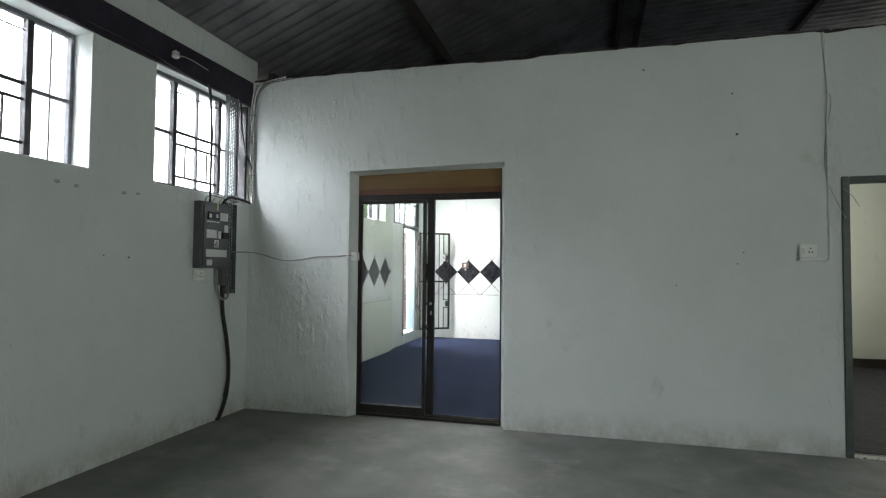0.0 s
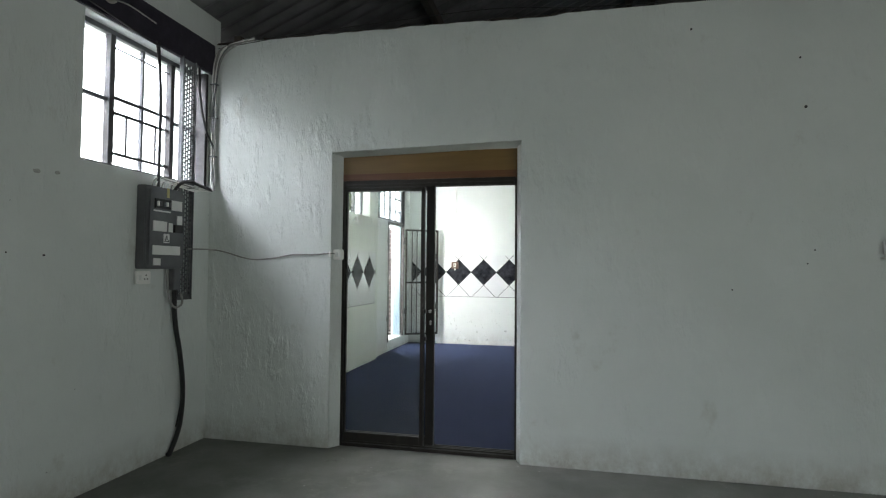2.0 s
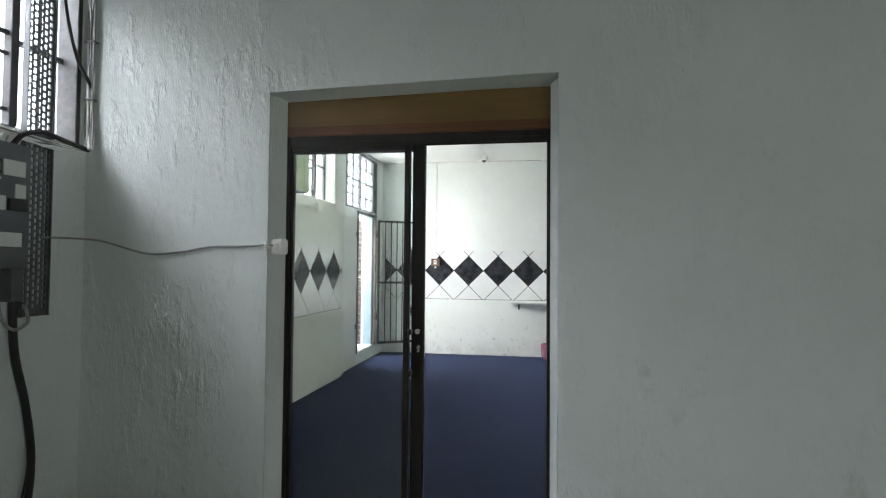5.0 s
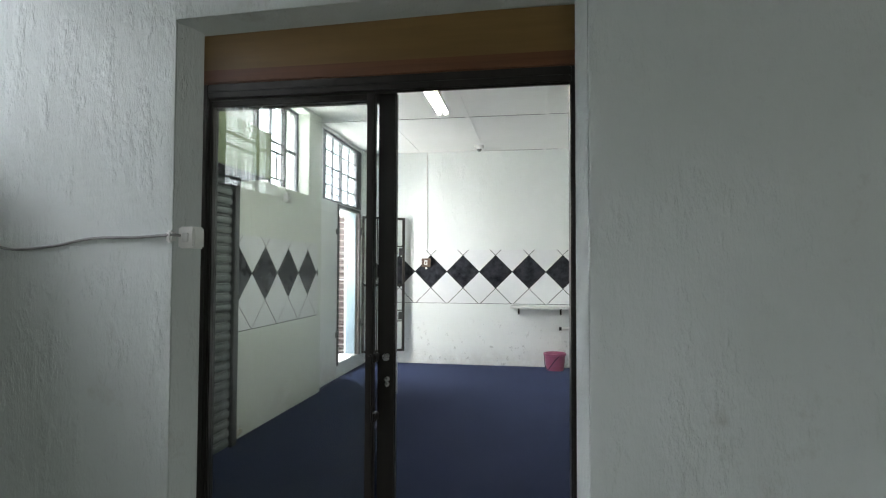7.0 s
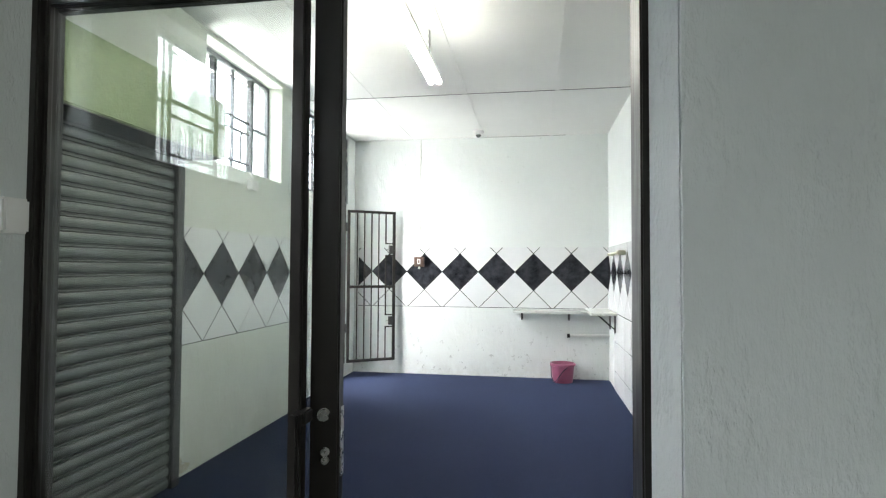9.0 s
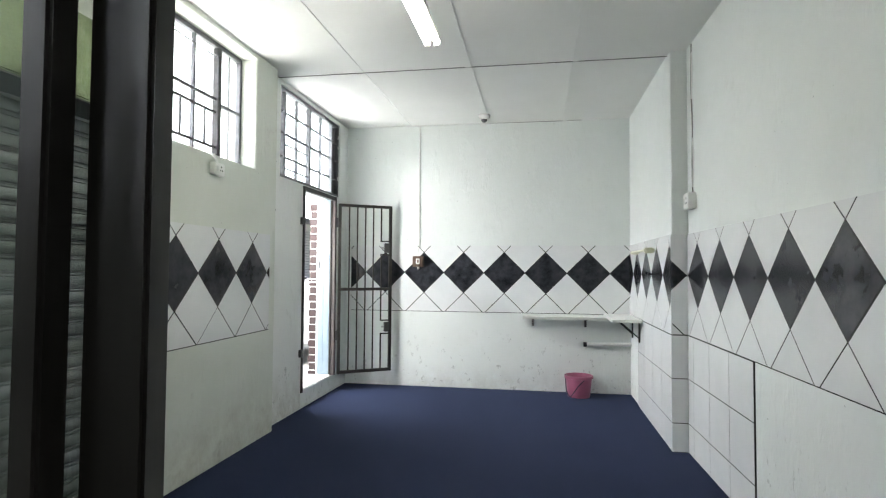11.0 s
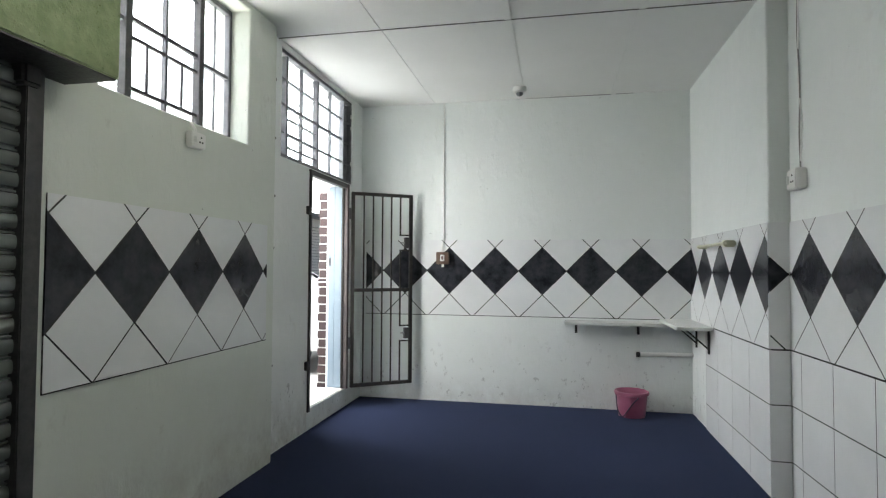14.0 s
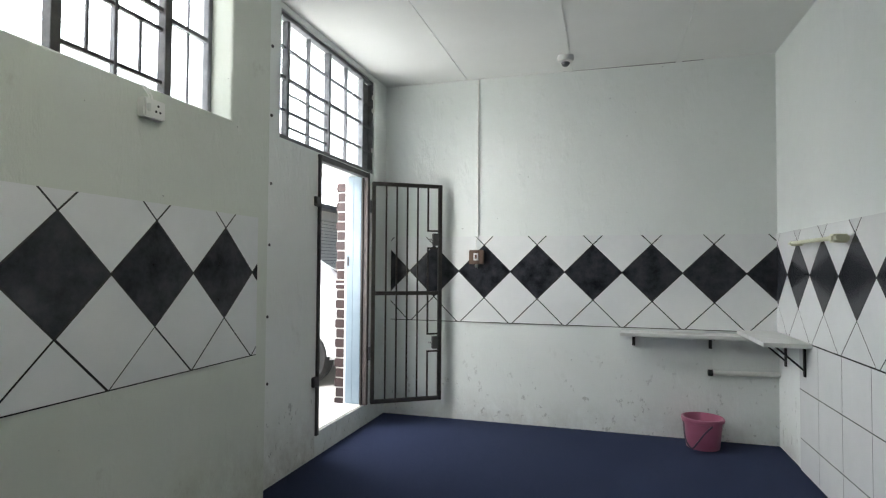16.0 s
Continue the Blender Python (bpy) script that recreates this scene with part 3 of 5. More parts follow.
cols = [y0 + 0.025, 9.395, 9.685, 9.975, 10.285, 10.585, y1 - 0.03]
for k, m in enumerate(cols[1:-1]):
    t = 0.014 if k % 2 == 0 else 0.007
    bar(th, "mullion", m - t, m + t, z0 + 0.03, z1 - 0.04, x + 0.003, 0.05 if k % 2 == 0 else 0.03, STEEL_WINDOW)
for k, (p, q) in enumerate(zip(cols, cols[1:])):
    for f, t in ((0.74, 0.007), (0.5, 0.011), (0.24, 0.008), *(((0.385, 0.005), (0.12, 0.005)) if k in (1, 2) else ())):
        bar(th, "glazing_bar", p, q, z0 + f * (z1 - z0) - t, z0 + f * (z1 - z0) + t, x, 0.026, STEEL_WINDOW)
    if k < 5:
        pane = part("pane", cube(x - 0.018, x - 0.014, p, q, z0 + 0.03, z1 - 0.04), GLASS_PANE, th)
        pane.visible_shadow = False
    else:
        # Opaque panel added in place of the frame's deep steel reveal.
        part("side_panel", cube(x - 0.02, x - 0.012, p, q, z0 + 0.03, z1 - 0.04), STEEL_WINDOW, th, "blue-grey steel panel added for the deep frame reveal")
for z in (2.42, 2.78, 2.9):
    part("hinge", cube(x + 0.02, x + 0.034, y1 - 0.03, y1 - 0.008, z - 0.02, z + 0.02, bevel=0.003), PAPER, th)

# ---- sliding door ----
FY = 5.02
door = thing("door_1", (-1.51, FY, 0.0), "dark bronze aluminium sliding glass door, standing half open", "sliding door", kind="structure")
fr = bmesh.new()
box(fr, -2.215, -2.180, FY - 0.03, FY + 0.055, 0.0, 2.085, 0.004)
box(fr, -0.832, -0.785, FY - 0.03, FY + 0.08, 0.0, 2.085, 0.004)
box(fr, -2.180, -0.832, FY - 0.03, FY + 0.08, 2.052, 2.085, 0.003)
box(fr, -2.180, -0.832, FY - 0.03, FY - 0.018, 2.030, 2.052, 0.003)
box(fr, -2.180, -0.832, FY - 0.03, FY + 0.08, 0.0, 0.028, 0.004)
for dy, z in ((-0.012, 2.024), (0.018, 2.036), (0.052, 2.046)):
    box(fr, -2.180, -0.832, FY + dy - 0.004, FY + dy + 0.004, z, 2.056)
    box(fr, -2.180, -0.832, FY + dy - 0.004, FY + dy + 0.004, 0.028, 0.042)
part("door_frame", fr, BRONZE, door)


def leaf(name, x0, x1, y, left_stile, right_stile):
    fr = bmesh.new()
    box(fr, x0, x0 + left_stile, y - 0.017, y + 0.017, 0.035, 2.04, 0.004)
    box(fr, x1 - right_stile, x1, y - 0.017, y + 0.017, 0.035, 2.04, 0.004)
    box(fr, x0 + left_stile, x1 - right_stile, y - 0.015, y + 0.015, 2.003, 2.045, 0.003)
    box(fr, x0 + left_stile, x1 - right_stile, y - 0.015, y + 0.015, 0.035, 0.105, 0.003)
    ob = part(name, fr, BRONZE, door)
    pane = part("pane", cube(x0 + left_stile - 0.005, x1 - right_stile + 0.005, y - 0.003, y + 0.003, 0.1, 2.008), GLASS_DOOR, ob, "clear slightly tinted glass")
    pane.visible_shadow = False
    return ob


leaf("fixed_leaf", -2.182, -1.527, FY + 0.002, 0.014, 0.030)
sliding = leaf("sliding_leaf", -2.212, -1.455, FY + 0.038, 0.027, 0.066)
LX, LY = -1.487, FY + 0.021
lock = part("lock_cylinder", disc(bmesh.new(), 0.014, 0.013, 0.012, pose(LX, LY - 0.005, 1.065, 90)), CHROME, sliding, "round brushed metal lock")
part("lock_cylinder", disc(disc(bmesh.new(), 0.009, 0.009, 0.01, pose(LX + 0.004, LY - 0.004, 0.985, 90)), 0.008, 0.008, 0.01, pose(LX + 0.004, LY - 0.004, 0.967, 90)), CHROME, sliding, "keyhole cylinder of brushed metal")
bm = cube(-1.54, -1.522, LY - 0.062, LY - 0.045, 0.84, 1.08, bevel=0.005)
box(bm, -1.54, -1.512, LY - 0.05, LY - 0.001, 1.05, 1.08, 0.004)
box(bm, -1.54, -1.512, LY - 0.05, LY - 0.001, 0.84, 0.87, 0.004)
part("pull_handle", bm, BRONZE, sliding)
part("strike_plate", cube(-1.4545, -1.452, LY + 0.008, LY + 0.028, 0.93, 1.08, bevel=0.001), CHROME, sliding, "bright metal strike plate")

# timber filling above the sliding door
head = thing("transom_panel", (-1.51, FY, 2.105), "varnished brown plywood panel above the sliding door", "panel", kind="structure")
part("board", cube(-2.254, -0.781, FY - 0.022, FY + 0.03, 2.139, 2.30), WOOD_BOARD, head)
part("batten", cube(-2.254, -0.781, FY - 0.031, FY + 0.03, 2.086, 2.139, bevel=0.004), WOOD_STRIP, head, "red-brown pine batten")
single("threshold", cube(-2.24, -0.78, FY + 0.08, BACK_OF + 0.01, -0.02, 0.012, bevel=0.004), BRONZE, "dark metal carpet edging at the sliding door", "threshold", "structure")
# plaster made good against the sides of the sliding door
bm = profile(bmesh.new(), [(-0.777, FRONT + 0.012), (-0.782, FRONT + 0.006), (-0.816, FY - 0.031), (-0.777, FY - 0.031)], 0.001, 2.31, lambda a, b, s: (a, b, s))
single("trim", bm, PLASTER_HALL, "splayed plaster reveal beside the sliding door", "trim", "structure", smooth=True)
bm = profile(bmesh.new(), [(-2.258, FRONT + 0.012), (-2.253, FRONT + 0.006), (-2.198, FY - 0.031), (-2.258, FY - 0.031)], 0.001, 2.29, lambda a, b, s: (a, b, s))
single("trim", bm, PLASTER_HALL, "splayed plaster reveal beside the sliding door", "trim", "structure", smooth=True)
bm = profile(bmesh.new(), [(FRONT + 0.014, 0.034), (FRONT + 0.008, 0.0), (FY - 0.023, -0.028), (FY - 0.023, 0.034)], -2.254, -0.781, lambda a, b, s: (s, a, 2.302 + 0.0225 * (s + 2.255) + b))
single("trim", bm, PLASTER_HALL, "plaster soffit sloping down to the panel above the sliding door", "trim", "structure", smooth=True)

# side doorway frame
fr = bmesh.new()
box(fr, 1.795, 1.85, FRONT - 0.012, FRONT + 0.11, 0, 2.115, 0.006)
box(fr, 2.61, 2.665, FRONT - 0.012, FRONT + 0.11, 0, 2.115, 0.006)
box(fr, 1.85, 2.61, FRONT - 0.012, FRONT + 0.11, 2.07, 2.115, 0.006)
d2 = thing("door_2", (2.23, FRONT, 0), "dark green steel door frame without a leaf", "door frame", kind="structure")
part("door_frame", fr, GREEN_FRAME, d2)
part("door_sill", cube(1.85, 2.61, FRONT + 0.01, FRONT + 0.07, 0.0, 0.012, bevel=0.003), CHROME, d2, "pale metal threshold strip")

# ---- roller shutter ----
SY0, SY1 = 5.32, 7.08
sh = thing("roller_shutter", (LEFT_B + 0.05, (SY0 + SY1) / 2, 0), "closed grey steel roller shutter under a pale green hood", "roller shutter")
bm = cube(LEFT_B, -3.067, SY0 - 0.13, 7.31, 2.105, 2.475, bevel=0.006)
part("hood", bm, HOOD_GREEN, sh, "pale green sheet-metal hood")
# A dark sheet gives the hood's underside its shade by colour.
part("hood_soffit", cube(LEFT_B + 0.004, -3.075, SY0 - 0.12, 7.30, 2.098, 2.1045), STEEL_DARK, sh, "dark sheet standing in for the shade under the hood")
for ya, yb in ((SY0 - 0.08, SY0), (SY1, SY1 + 0.075)):
    g = bmesh.new()
    box(g, LEFT_B, LEFT_B + 0.07, ya, yb, 0.004, 2.09, 0.004)
    part("guide_rail", g, STEEL_DARK, sh)
br = cube(LEFT_B, LEFT_B + 0.09, SY1 - 0.03, SY1 + 0.05, 2.02, 2.104, bevel=0.012)
part("bracket", br, STEEL_DARK, sh)
PITCH = 0.0745
loop = [(0.004, 0.0), (0.013, 0.002), (0.0175, 0.012), (0.0192, 0.026), (0.0178, 0.041), (0.0125, 0.051), (-0.004, 0.0535), (0.0085, 0.0562), (0.0088, 0.0628), (-0.005, 0.0655), (-0.002, 0.0735), (-0.007, 0.0735), (-0.007, 0.0)]
for k in range(28):
    z = 0.01 + k * PITCH
    b = profile(bmesh.new(), loop, SY0, SY1, lambda a, c, s: (LEFT_B + 0.028 + a, s, z + c))
    part("slat", b, SHUTTER, sh, smooth=True)


# ---- the yard outside the door ----
def brick_pier():
    th = thing("brick_pier", (-3.69, 10.95, 0.13), "red-brown clinker brick pier with pale mortar beside the yard door", "brick pier")
    x0, x1, y0, y1 = -3.707, -3.582, 10.68, 11.34
    part("mortar_core", cube(x0 + 0.008, x1 - 0.008, y0 + 0.008, y1, 0.13, 2.16), simple("grey_brick_mortar", (0.36, 0.34, 0.31), (0.48, 0.46, 0.43), 0.9, 0, 20, 0.4, 60), th, "grey mortar")
    red = Nodes("clinker_brick", 0.75)
    red.colour(red.mix(red.math("MULTIPLY", red.random(), 1.0), red.ramp(red.noise(40, 4), [(0.3, (0.018, 0.010, 0.010)), (0.7, (0.05, 0.022, 0.02))]), (0.035, 0.022, 0.022)))
    red.bump(red.noise(70, 4), 0.5, 0.006)
    long = mesh_of("brick", cube(-0.105, 0.105, -0.05, 0.05, 0, 0.073, bevel=0.006), red.m)
    short = mesh_of("brick", cube(-0.052, 0.07, -0.05, 0.05, 0, 0.073, bevel=0.006), red.m)
    for k in range(23):
        z = 0.137 + k * 0.0865
        row = [(short, x0 + 0.051 + 0.012 * (k % 2))]
        for me, x in row:
            b = new("brick", me)
            b.parent, b.location = th, Vector((x, y0 + 0.046 + random.uniform(-0.003, 0.003), z)) - ROOTS[th]
        for y in (y0 + 0.2, y0 + 0.42):
            b = new("brick", long)
            b.parent = th
            b.matrix_basis = pose(*(Vector((x0 + 0.046, y + 0.05 * (k % 2), z)) - ROOTS[th]), 0, 0, 90)


brick_pier()

YARD_WHITE = simple("sunlit_white_wall_paint", (0.66, 0.66, 0.62), (0.74, 0.74, 0.7), 0.7, 0, 1.0, 0.1, 20)
house = thing("outbuilding", (-9.6, 17.0, 0.0), "white outbuilding across the yard with a roller door", "building")
part("wall", slab([16.5, 33.0], [0, 3.0], [(18.6, 24.6, 0.0, 2.75)], along_y, -9.4, -9.7), YARD_WHITE, house)
part("roof", cube(-13.5, -9.0, 16.3, 33.2, 3.0, 3.12), ROOF, house, "grey sheet roof edge")
rd = part("roller_door", cube(-9.68, -9.64, 18.6, 24.6, 0.13, 2.75), SHUTTER, house)
for k in range(26):
    part("slat", cube(-9.64, -9.615, 18.6, 24.6, 0.15 + 0.1 * k, 0.235 + 0.1 * k, bevel=0.008), YARD_WHITE, rd)


def parked_car(at, turn):
    m = pose(*at, 0, 0, turn)
    th = thing("car", at, "white hatchback car parked in the yard", "car")
    paint = simple("white_car_paint", (0.6, 0.6, 0.6), (0.66, 0.66, 0.66), 0.2, 0, 3)
    side = [(-2.0, 0.32), (-2.05, 0.55), (-1.98, 0.85), (-1.85, 0.98), (-1.0, 1.05), (-0.45, 1.44), (0.9, 1.48), (1.6, 1.3), (1.95, 0.95), (2.02, 0.6), (1.95, 0.3), (1.55, 0.26), (1.5, 0.45), (1.3, 0.6), (1.1, 0.45), (1.05, 0.25), (-1.0, 0.25), (-1.05, 0.45), (-1.25, 0.6), (-1.45, 0.45), (-1.5, 0.27)]
    b = profile(bmesh.new(), side, -0.8, 0.8, lambda a, c, s: (a, s, c))
    bmesh.ops.bevel(b, geom=list(b.edges), offset=0.04, segments=2, affect="EDGES")
    b.transform(m)
    part("body", b, paint, th, smooth=True)
    for s in (-1, 1):
        b = cube(-0.75, 1.2, s * 0.805 - 0.004, s * 0.805 + 0.004, 1.03, 1.33)
        for v in b.verts:
            v.co.x += (1.33 - v.co.z) * (-0.8 if v.co.x < 0 else 0.6)
        b.transform(m)
        part("side_window", b, GLASS_DOOR, th)
        for x in (-1.25, 1.3):
            t = lathe(bmesh.new(), [(0.2, -0.09), (0.28, -0.1), (0.305, -0.06), (0.305, 0.06), (0.28, 0.1), (0.2, 0.09)], (0, 0, 0), 24)
            t.transform(m @ pose(x, s * 0.72, 0.305, 90))
            wheel = part("wheel", t, BLACK, th, smooth=True)
            r = lathe(bmesh.new(), [(0.05, 0.07), (0.19, 0.05), (0.2, 0.1), (0.06, 0.11)], (0, 0, 0), 20)
            r.transform(m @ pose(x, s * 0.72, 0.305, 90 if s < 0 else -90))
            part("rim", r, CHROME, wheel)
    b = cube(-2.09, -1.98, -0.55, 0.55, 0.38, 0.5, bevel=0.02)
    b.transform(m)
    part("bumper_grille", b, BLACK, th)
    for s in (-0.62, 0.62):
        b = cube(-2.06, -1.9, s - 0.14, s + 0.14, 0.66, 0.8, bevel=0.04)
        b.transform(m)
        part("headlight", b, GLASS_PANE, th)


parked_car((-5.68, 12.15, 0.13), 180)

# ---- yard door: steel frame, blue leaf standing open outwards, barred gate open inwards ----
yd = thing("door_3", (LEFT_DOOR, 10.22, 0.18), "yard doorway with steel frame and blue door standing open outwards", "door", kind="structure")
fr = bmesh.new()
box(fr, LEFT_DOOR - 0.03, LEFT_DOOR + 0.022, 9.775, 9.805, 0.16, 2.19, 0.003)
box(fr, LEFT_DOOR - 0.03, LEFT_DOOR + 0.022, 9.805, 10.61, 2.145, 2.19, 0.003)
part("door_frame", fr, STEEL_DARK, yd)
fr = cube(LEFT_DOOR - 0.012, LEFT_DOOR + 0.028, 10.612, 10.655, 0.18, 2.19, bevel=0.003)
part("door_jamb", fr, RUST, yd, "rust-stained steel hinge jamb")
part("door_jamb", cube(LEFT_DOOR - 0.028, LEFT_DOOR - 0.013, 10.598, 10.645, 0.18, 2.17, bevel=0.003), BRONZE, yd)
lf = part("door_leaf", cube(-3.566, -3.50, 10.602, 10.642, 0.19, 2.16, bevel=0.004), BLUE_DOOR, yd, "pale blue door leaf standing open")
part("door_panel", cube(-3.503, LEFT_DOOR - 0.0285, 10.6, 10.644, 0.19, 2.16, bevel=0.004), BLUE_DOOR, lf)
part("lock_plate", cube(-3.556, -3.541, 10.596, 10.603, 1.38, 1.46, bevel=0.002), BLACK, lf)
part("door_handle", tube(bmesh.new(), [(-3.56, 10.61, 1.22), (-3.64, 10.60, 1.22), (-3.70, 10.60, 1.21)], 0.008), CHROME, lf, smooth=True)
part("door_sill", cube(OUT - 0.16, LEFT_DOOR - 0.005, 9.802, 10.60, 0.14, 0.188, bevel=0.006), SILL, yd, "pale worn concrete sill")
for z in (0.55, 1.84):
    b = cube(LEFT_DOOR - 0.002, LEFT_DOOR + 0.03, 9.715, 9.775, z - 0.035, z + 0.035, bevel=0.004)
    part("latch_lug", b, STEEL_DARK, yd)
for z in (0.62, 1.9):
    b = disc(bmesh.new(), 0.012, 0.012, 0.11, pose(LEFT_DOOR + 0.035, 10.655, z), 10)
    part("hinge", b, STEEL_WINDOW, yd, smooth=True)

A, B = Vector((-3.345, 10.64, 0)), Vector((-2.815, 10.995, 0))
GW = (B - A).length
gm = Matrix.Translation(A) @ Matrix.Rotation(math.atan2(B.y - A.y, B.x - A.x), 4, "Z")
gate = thing("security_gate", (A.x, A.y, 0.19), "dark brown steel-barred security gate standing open", "gate")


def gate_part(name, u0, u1, z0, z1, d=0.016, bevel=0.003):
    return part(name, cube(u0, u1, -d, d, z0, z1, bevel=bevel, m=gm), GATE_BROWN, gate)


gate_part("frame_upright", 0, 0.032, 0.19, 2.115)
gate_part("frame_upright", GW - 0.034, GW, 0.19, 2.115)
gate_part("frame_rail", 0.032, GW - 0.034, 2.083, 2.115)
gate_part("frame_rail", 0.032, GW - 0.034, 0.19, 0.224)
gate_part("frame_rail", 0.032, GW - 0.034, 1.125, 1.158)
ys = [0.032 + (GW - 0.066) * k / 6 for k in range(1, 6)]
for u in ys[:4]:
    gate_part("bar", u - 0.007, u + 0.007, 0.224, 1.125, 0.007, 0.002)
    gate_part("bar", u - 0.007, u + 0.007, 1.158, 2.083, 0.007, 0.002)
u = ys[4]
for z0, z1, zl in ((0.224, 1.125, 0.70), (1.158, 2.083, 1.62)):
    b = bmesh.new()
    box(b, u - 0.007, u + 0.007, -0.007, 0.007, z0, zl - 0.07)
    box(b, u - 0.007, GW - 0.034, -0.0065, 0.0065, zl - 0.084, zl - 0.07)
    box(b, u - 0.007, u + 0.007, -0.007, 0.007, zl + 0.07, z1)
    box(b, u - 0.007, GW - 0.034, -0.0065, 0.0065, zl + 0.07, zl + 0.084)
    b.transform(gm)
    part("bar", b, GATE_BROWN, gate)
    lk = part("lock_box", cube(GW - 0.085, GW - 0.034, -0.022, 0.022, zl - 0.055, zl + 0.055, bevel=0.004, m=gm), STEEL_DARK, gate)
    part("lock_bolt", cube(GW - 0.12, GW - 0.085, -0.006, 0.006, zl - 0.008, zl + 0.008, bevel=0.002, m=gm), CHROME, lk)

# patch of rougher plaster beside the yard door, with old fixing holes
bm = slab(steps(9.052, 9.77, 0.07), steps(0.02, 2.2, 0.2), [], along_y, LEFT_DOOR - 0.01, LEFT_DOOR + 0.007)
for v in bm.verts:
    if v.co.z > 2.19:
        v.co.z += 0.03 * noise.noise(Vector((0, v.co.y * 14, 0))) - 0.02
single("trim", bm, PLASTER_PATCH, "rough white plaster patch beside the yard door", "plaster patch", "structure")
for z in (0.65, 1.065, 1.48, 1.89, 2.33, 2.75):
    single("fixing_hole", disc(bmesh.new(), 0.011, 0.009, 0.008, pose(LEFT_DOOR + 0.007, 9.17 + random.uniform(-0.008, 0.008), z + random.uniform(-0.03, 0.03), 0, 90), 10), STEEL_DARK, "rusty bolt stub stuck in the white plaster", "bolt", group="bolts in the wall")


# ---- sockets, switches and conduits ----
def socket(at, normal, w=0.13, h=0.085, d=0.045, label="white plastic surface socket with a rocker switch", rows=1):
    """A surface-mounted double outlet; normal is the way it faces: '+x', '-x' or '-y'."""
    turn = {"+x": 90, "-x": -90, "-y": 0}[normal]
    m = pose(*at, 0, 0, turn)
    th = thing("wall_socket", at, label, "socket")
    part("box", cube(-w / 2, w / 2, -d, 0, -h / 2, h / 2, bevel=0.006, m=m), WHITE_PLASTIC, th)
    part("rocker", cube(-0.38 * w, -0.24 * w, -d - 0.006, -d + 0.002, -0.2 * h, 0.2 * h, bevel=0.002, m=m), PAPER, th)
    for dx, dz in ((0.12, 0.18), (0.02, -0.12), (0.22, -0.12)):
        b = disc(bmesh.new(), 0.0055, 0.0055, 0.004, m @ pose(dx * w, -d - 0.0005, dz * h, 90), 8)
        part("pin_hole", b, BLACK, th)
    return th


socket((LEFT_B, 8.12, 2.055), "+x", 0.12, 0.085, label="white double socket under the high window")
for dy in (-0.012, 0.006):
    single("socket_wire", tube(bmesh.new(), [(LEFT_B + 0.02, 8.12 + dy, 2.09), (LEFT_B + 0.026, 8.11 + dy, 2.115), (LEFT_B + 0.014, 8.10 + dy, 2.14), (LEFT_B + 0.004, 8.098 + dy, 2.158)], 0.0035, 6), WHITE_PLASTIC, "short white wire looping from sill to socket", "wire", smooth=True)
socket((right_x(8.94), 8.94, 1.885), "-x", 0.13, 0.12, 0.06, label="white socket on the side wall, fed from the ceiling")
socket((1.56, FRONT, 1.55), "-y", 0.115, 0.095, 0.035, label="white flush double socket in the green-white wall")
single("socket_cover", cube(1.49, 1.64, FRONT - 0.055, FRONT, 1.475, 1.49, bevel=0.003), WHITE_PLASTIC, "small white plastic ledge under the socket", "ledge")
socket((LEFT, 4.16, 1.315), "+x", 0.13, 0.09, 0.03, label="white socket under the distribution board")
# junction box at the sliding door's reveal
jb = thing("junction_box", (-2.205, 4.99, 1.48), "white plastic junction box in the door reveal", "junction box")
part("box", cube(-2.25, -2.182, 4.92, 4.988, 1.458, 1.538, bevel=0.006), WHITE_PLASTIC, jb)
part("cable_gland", cube(-2.272, -2.249, 4.884, 4.93, 1.478, 1.522, bevel=0.006), WHITE_PLASTIC, jb)
part("switch", cube(-2.228, -2.203, 4.914, 4.922, 1.48, 1.515, bevel=0.003), PAPER, jb)


def cable(name, points, r, material, label, category="cable"):
    return single(name, tube(bmesh.new(), points, r), material, label, category, smooth=True)


W = FRONT - 0.007
cable("wall_cable", [(LEFT + 0.03, 4.6, 1.53), (LEFT + 0.03, W - 0.02, 1.535), (-3.2, W, 1.52), (-2.95, W, 1.458), (-2.75, W, 1.466), (-2.58, W, 1.494), (-2.4, W, 1.497), (-2.26, W - 0.004, 1.505), (-2.235, 4.93, 1.505), (-2.21, 4.95, 1.505)], 0.0056, WIRE_GREY, "grey cable strung loosely along the plaster to the door")
cable("conduit", [(1.687, W, 3.24), (1.70, W, 3.0), (1.716, W, 2.75), (1.706, W, 2.5), (1.709, W, 2.05), (1.712, W, 1.55), (1.70, W, 1.48), (1.66, W, 1.468), (1.60, W, 1.48)], 0.008, PLASTER_HALL, "painted-over cable running down to the socket", "conduit")
cable("wall_cable", [(1.70, W, 2.78), (1.735, W - 0.004, 2.7), (1.69, W, 2.35), (1.70, W, 2.1), (1.80, W - 0.012, 1.83), (1.81, W - 0.03, 1.8)], 0.0025, WIRE_GREY, "thin loose grey wire beside the conduit")
cable("wall_cable", [(1.80, W - 0.02, 2.02), (1.86, W - 0.02, 1.96), (1.90, W - 0.03, 1.88)], 0.0022, WIRE_GREY, "stub of thin grey wire at the door frame")
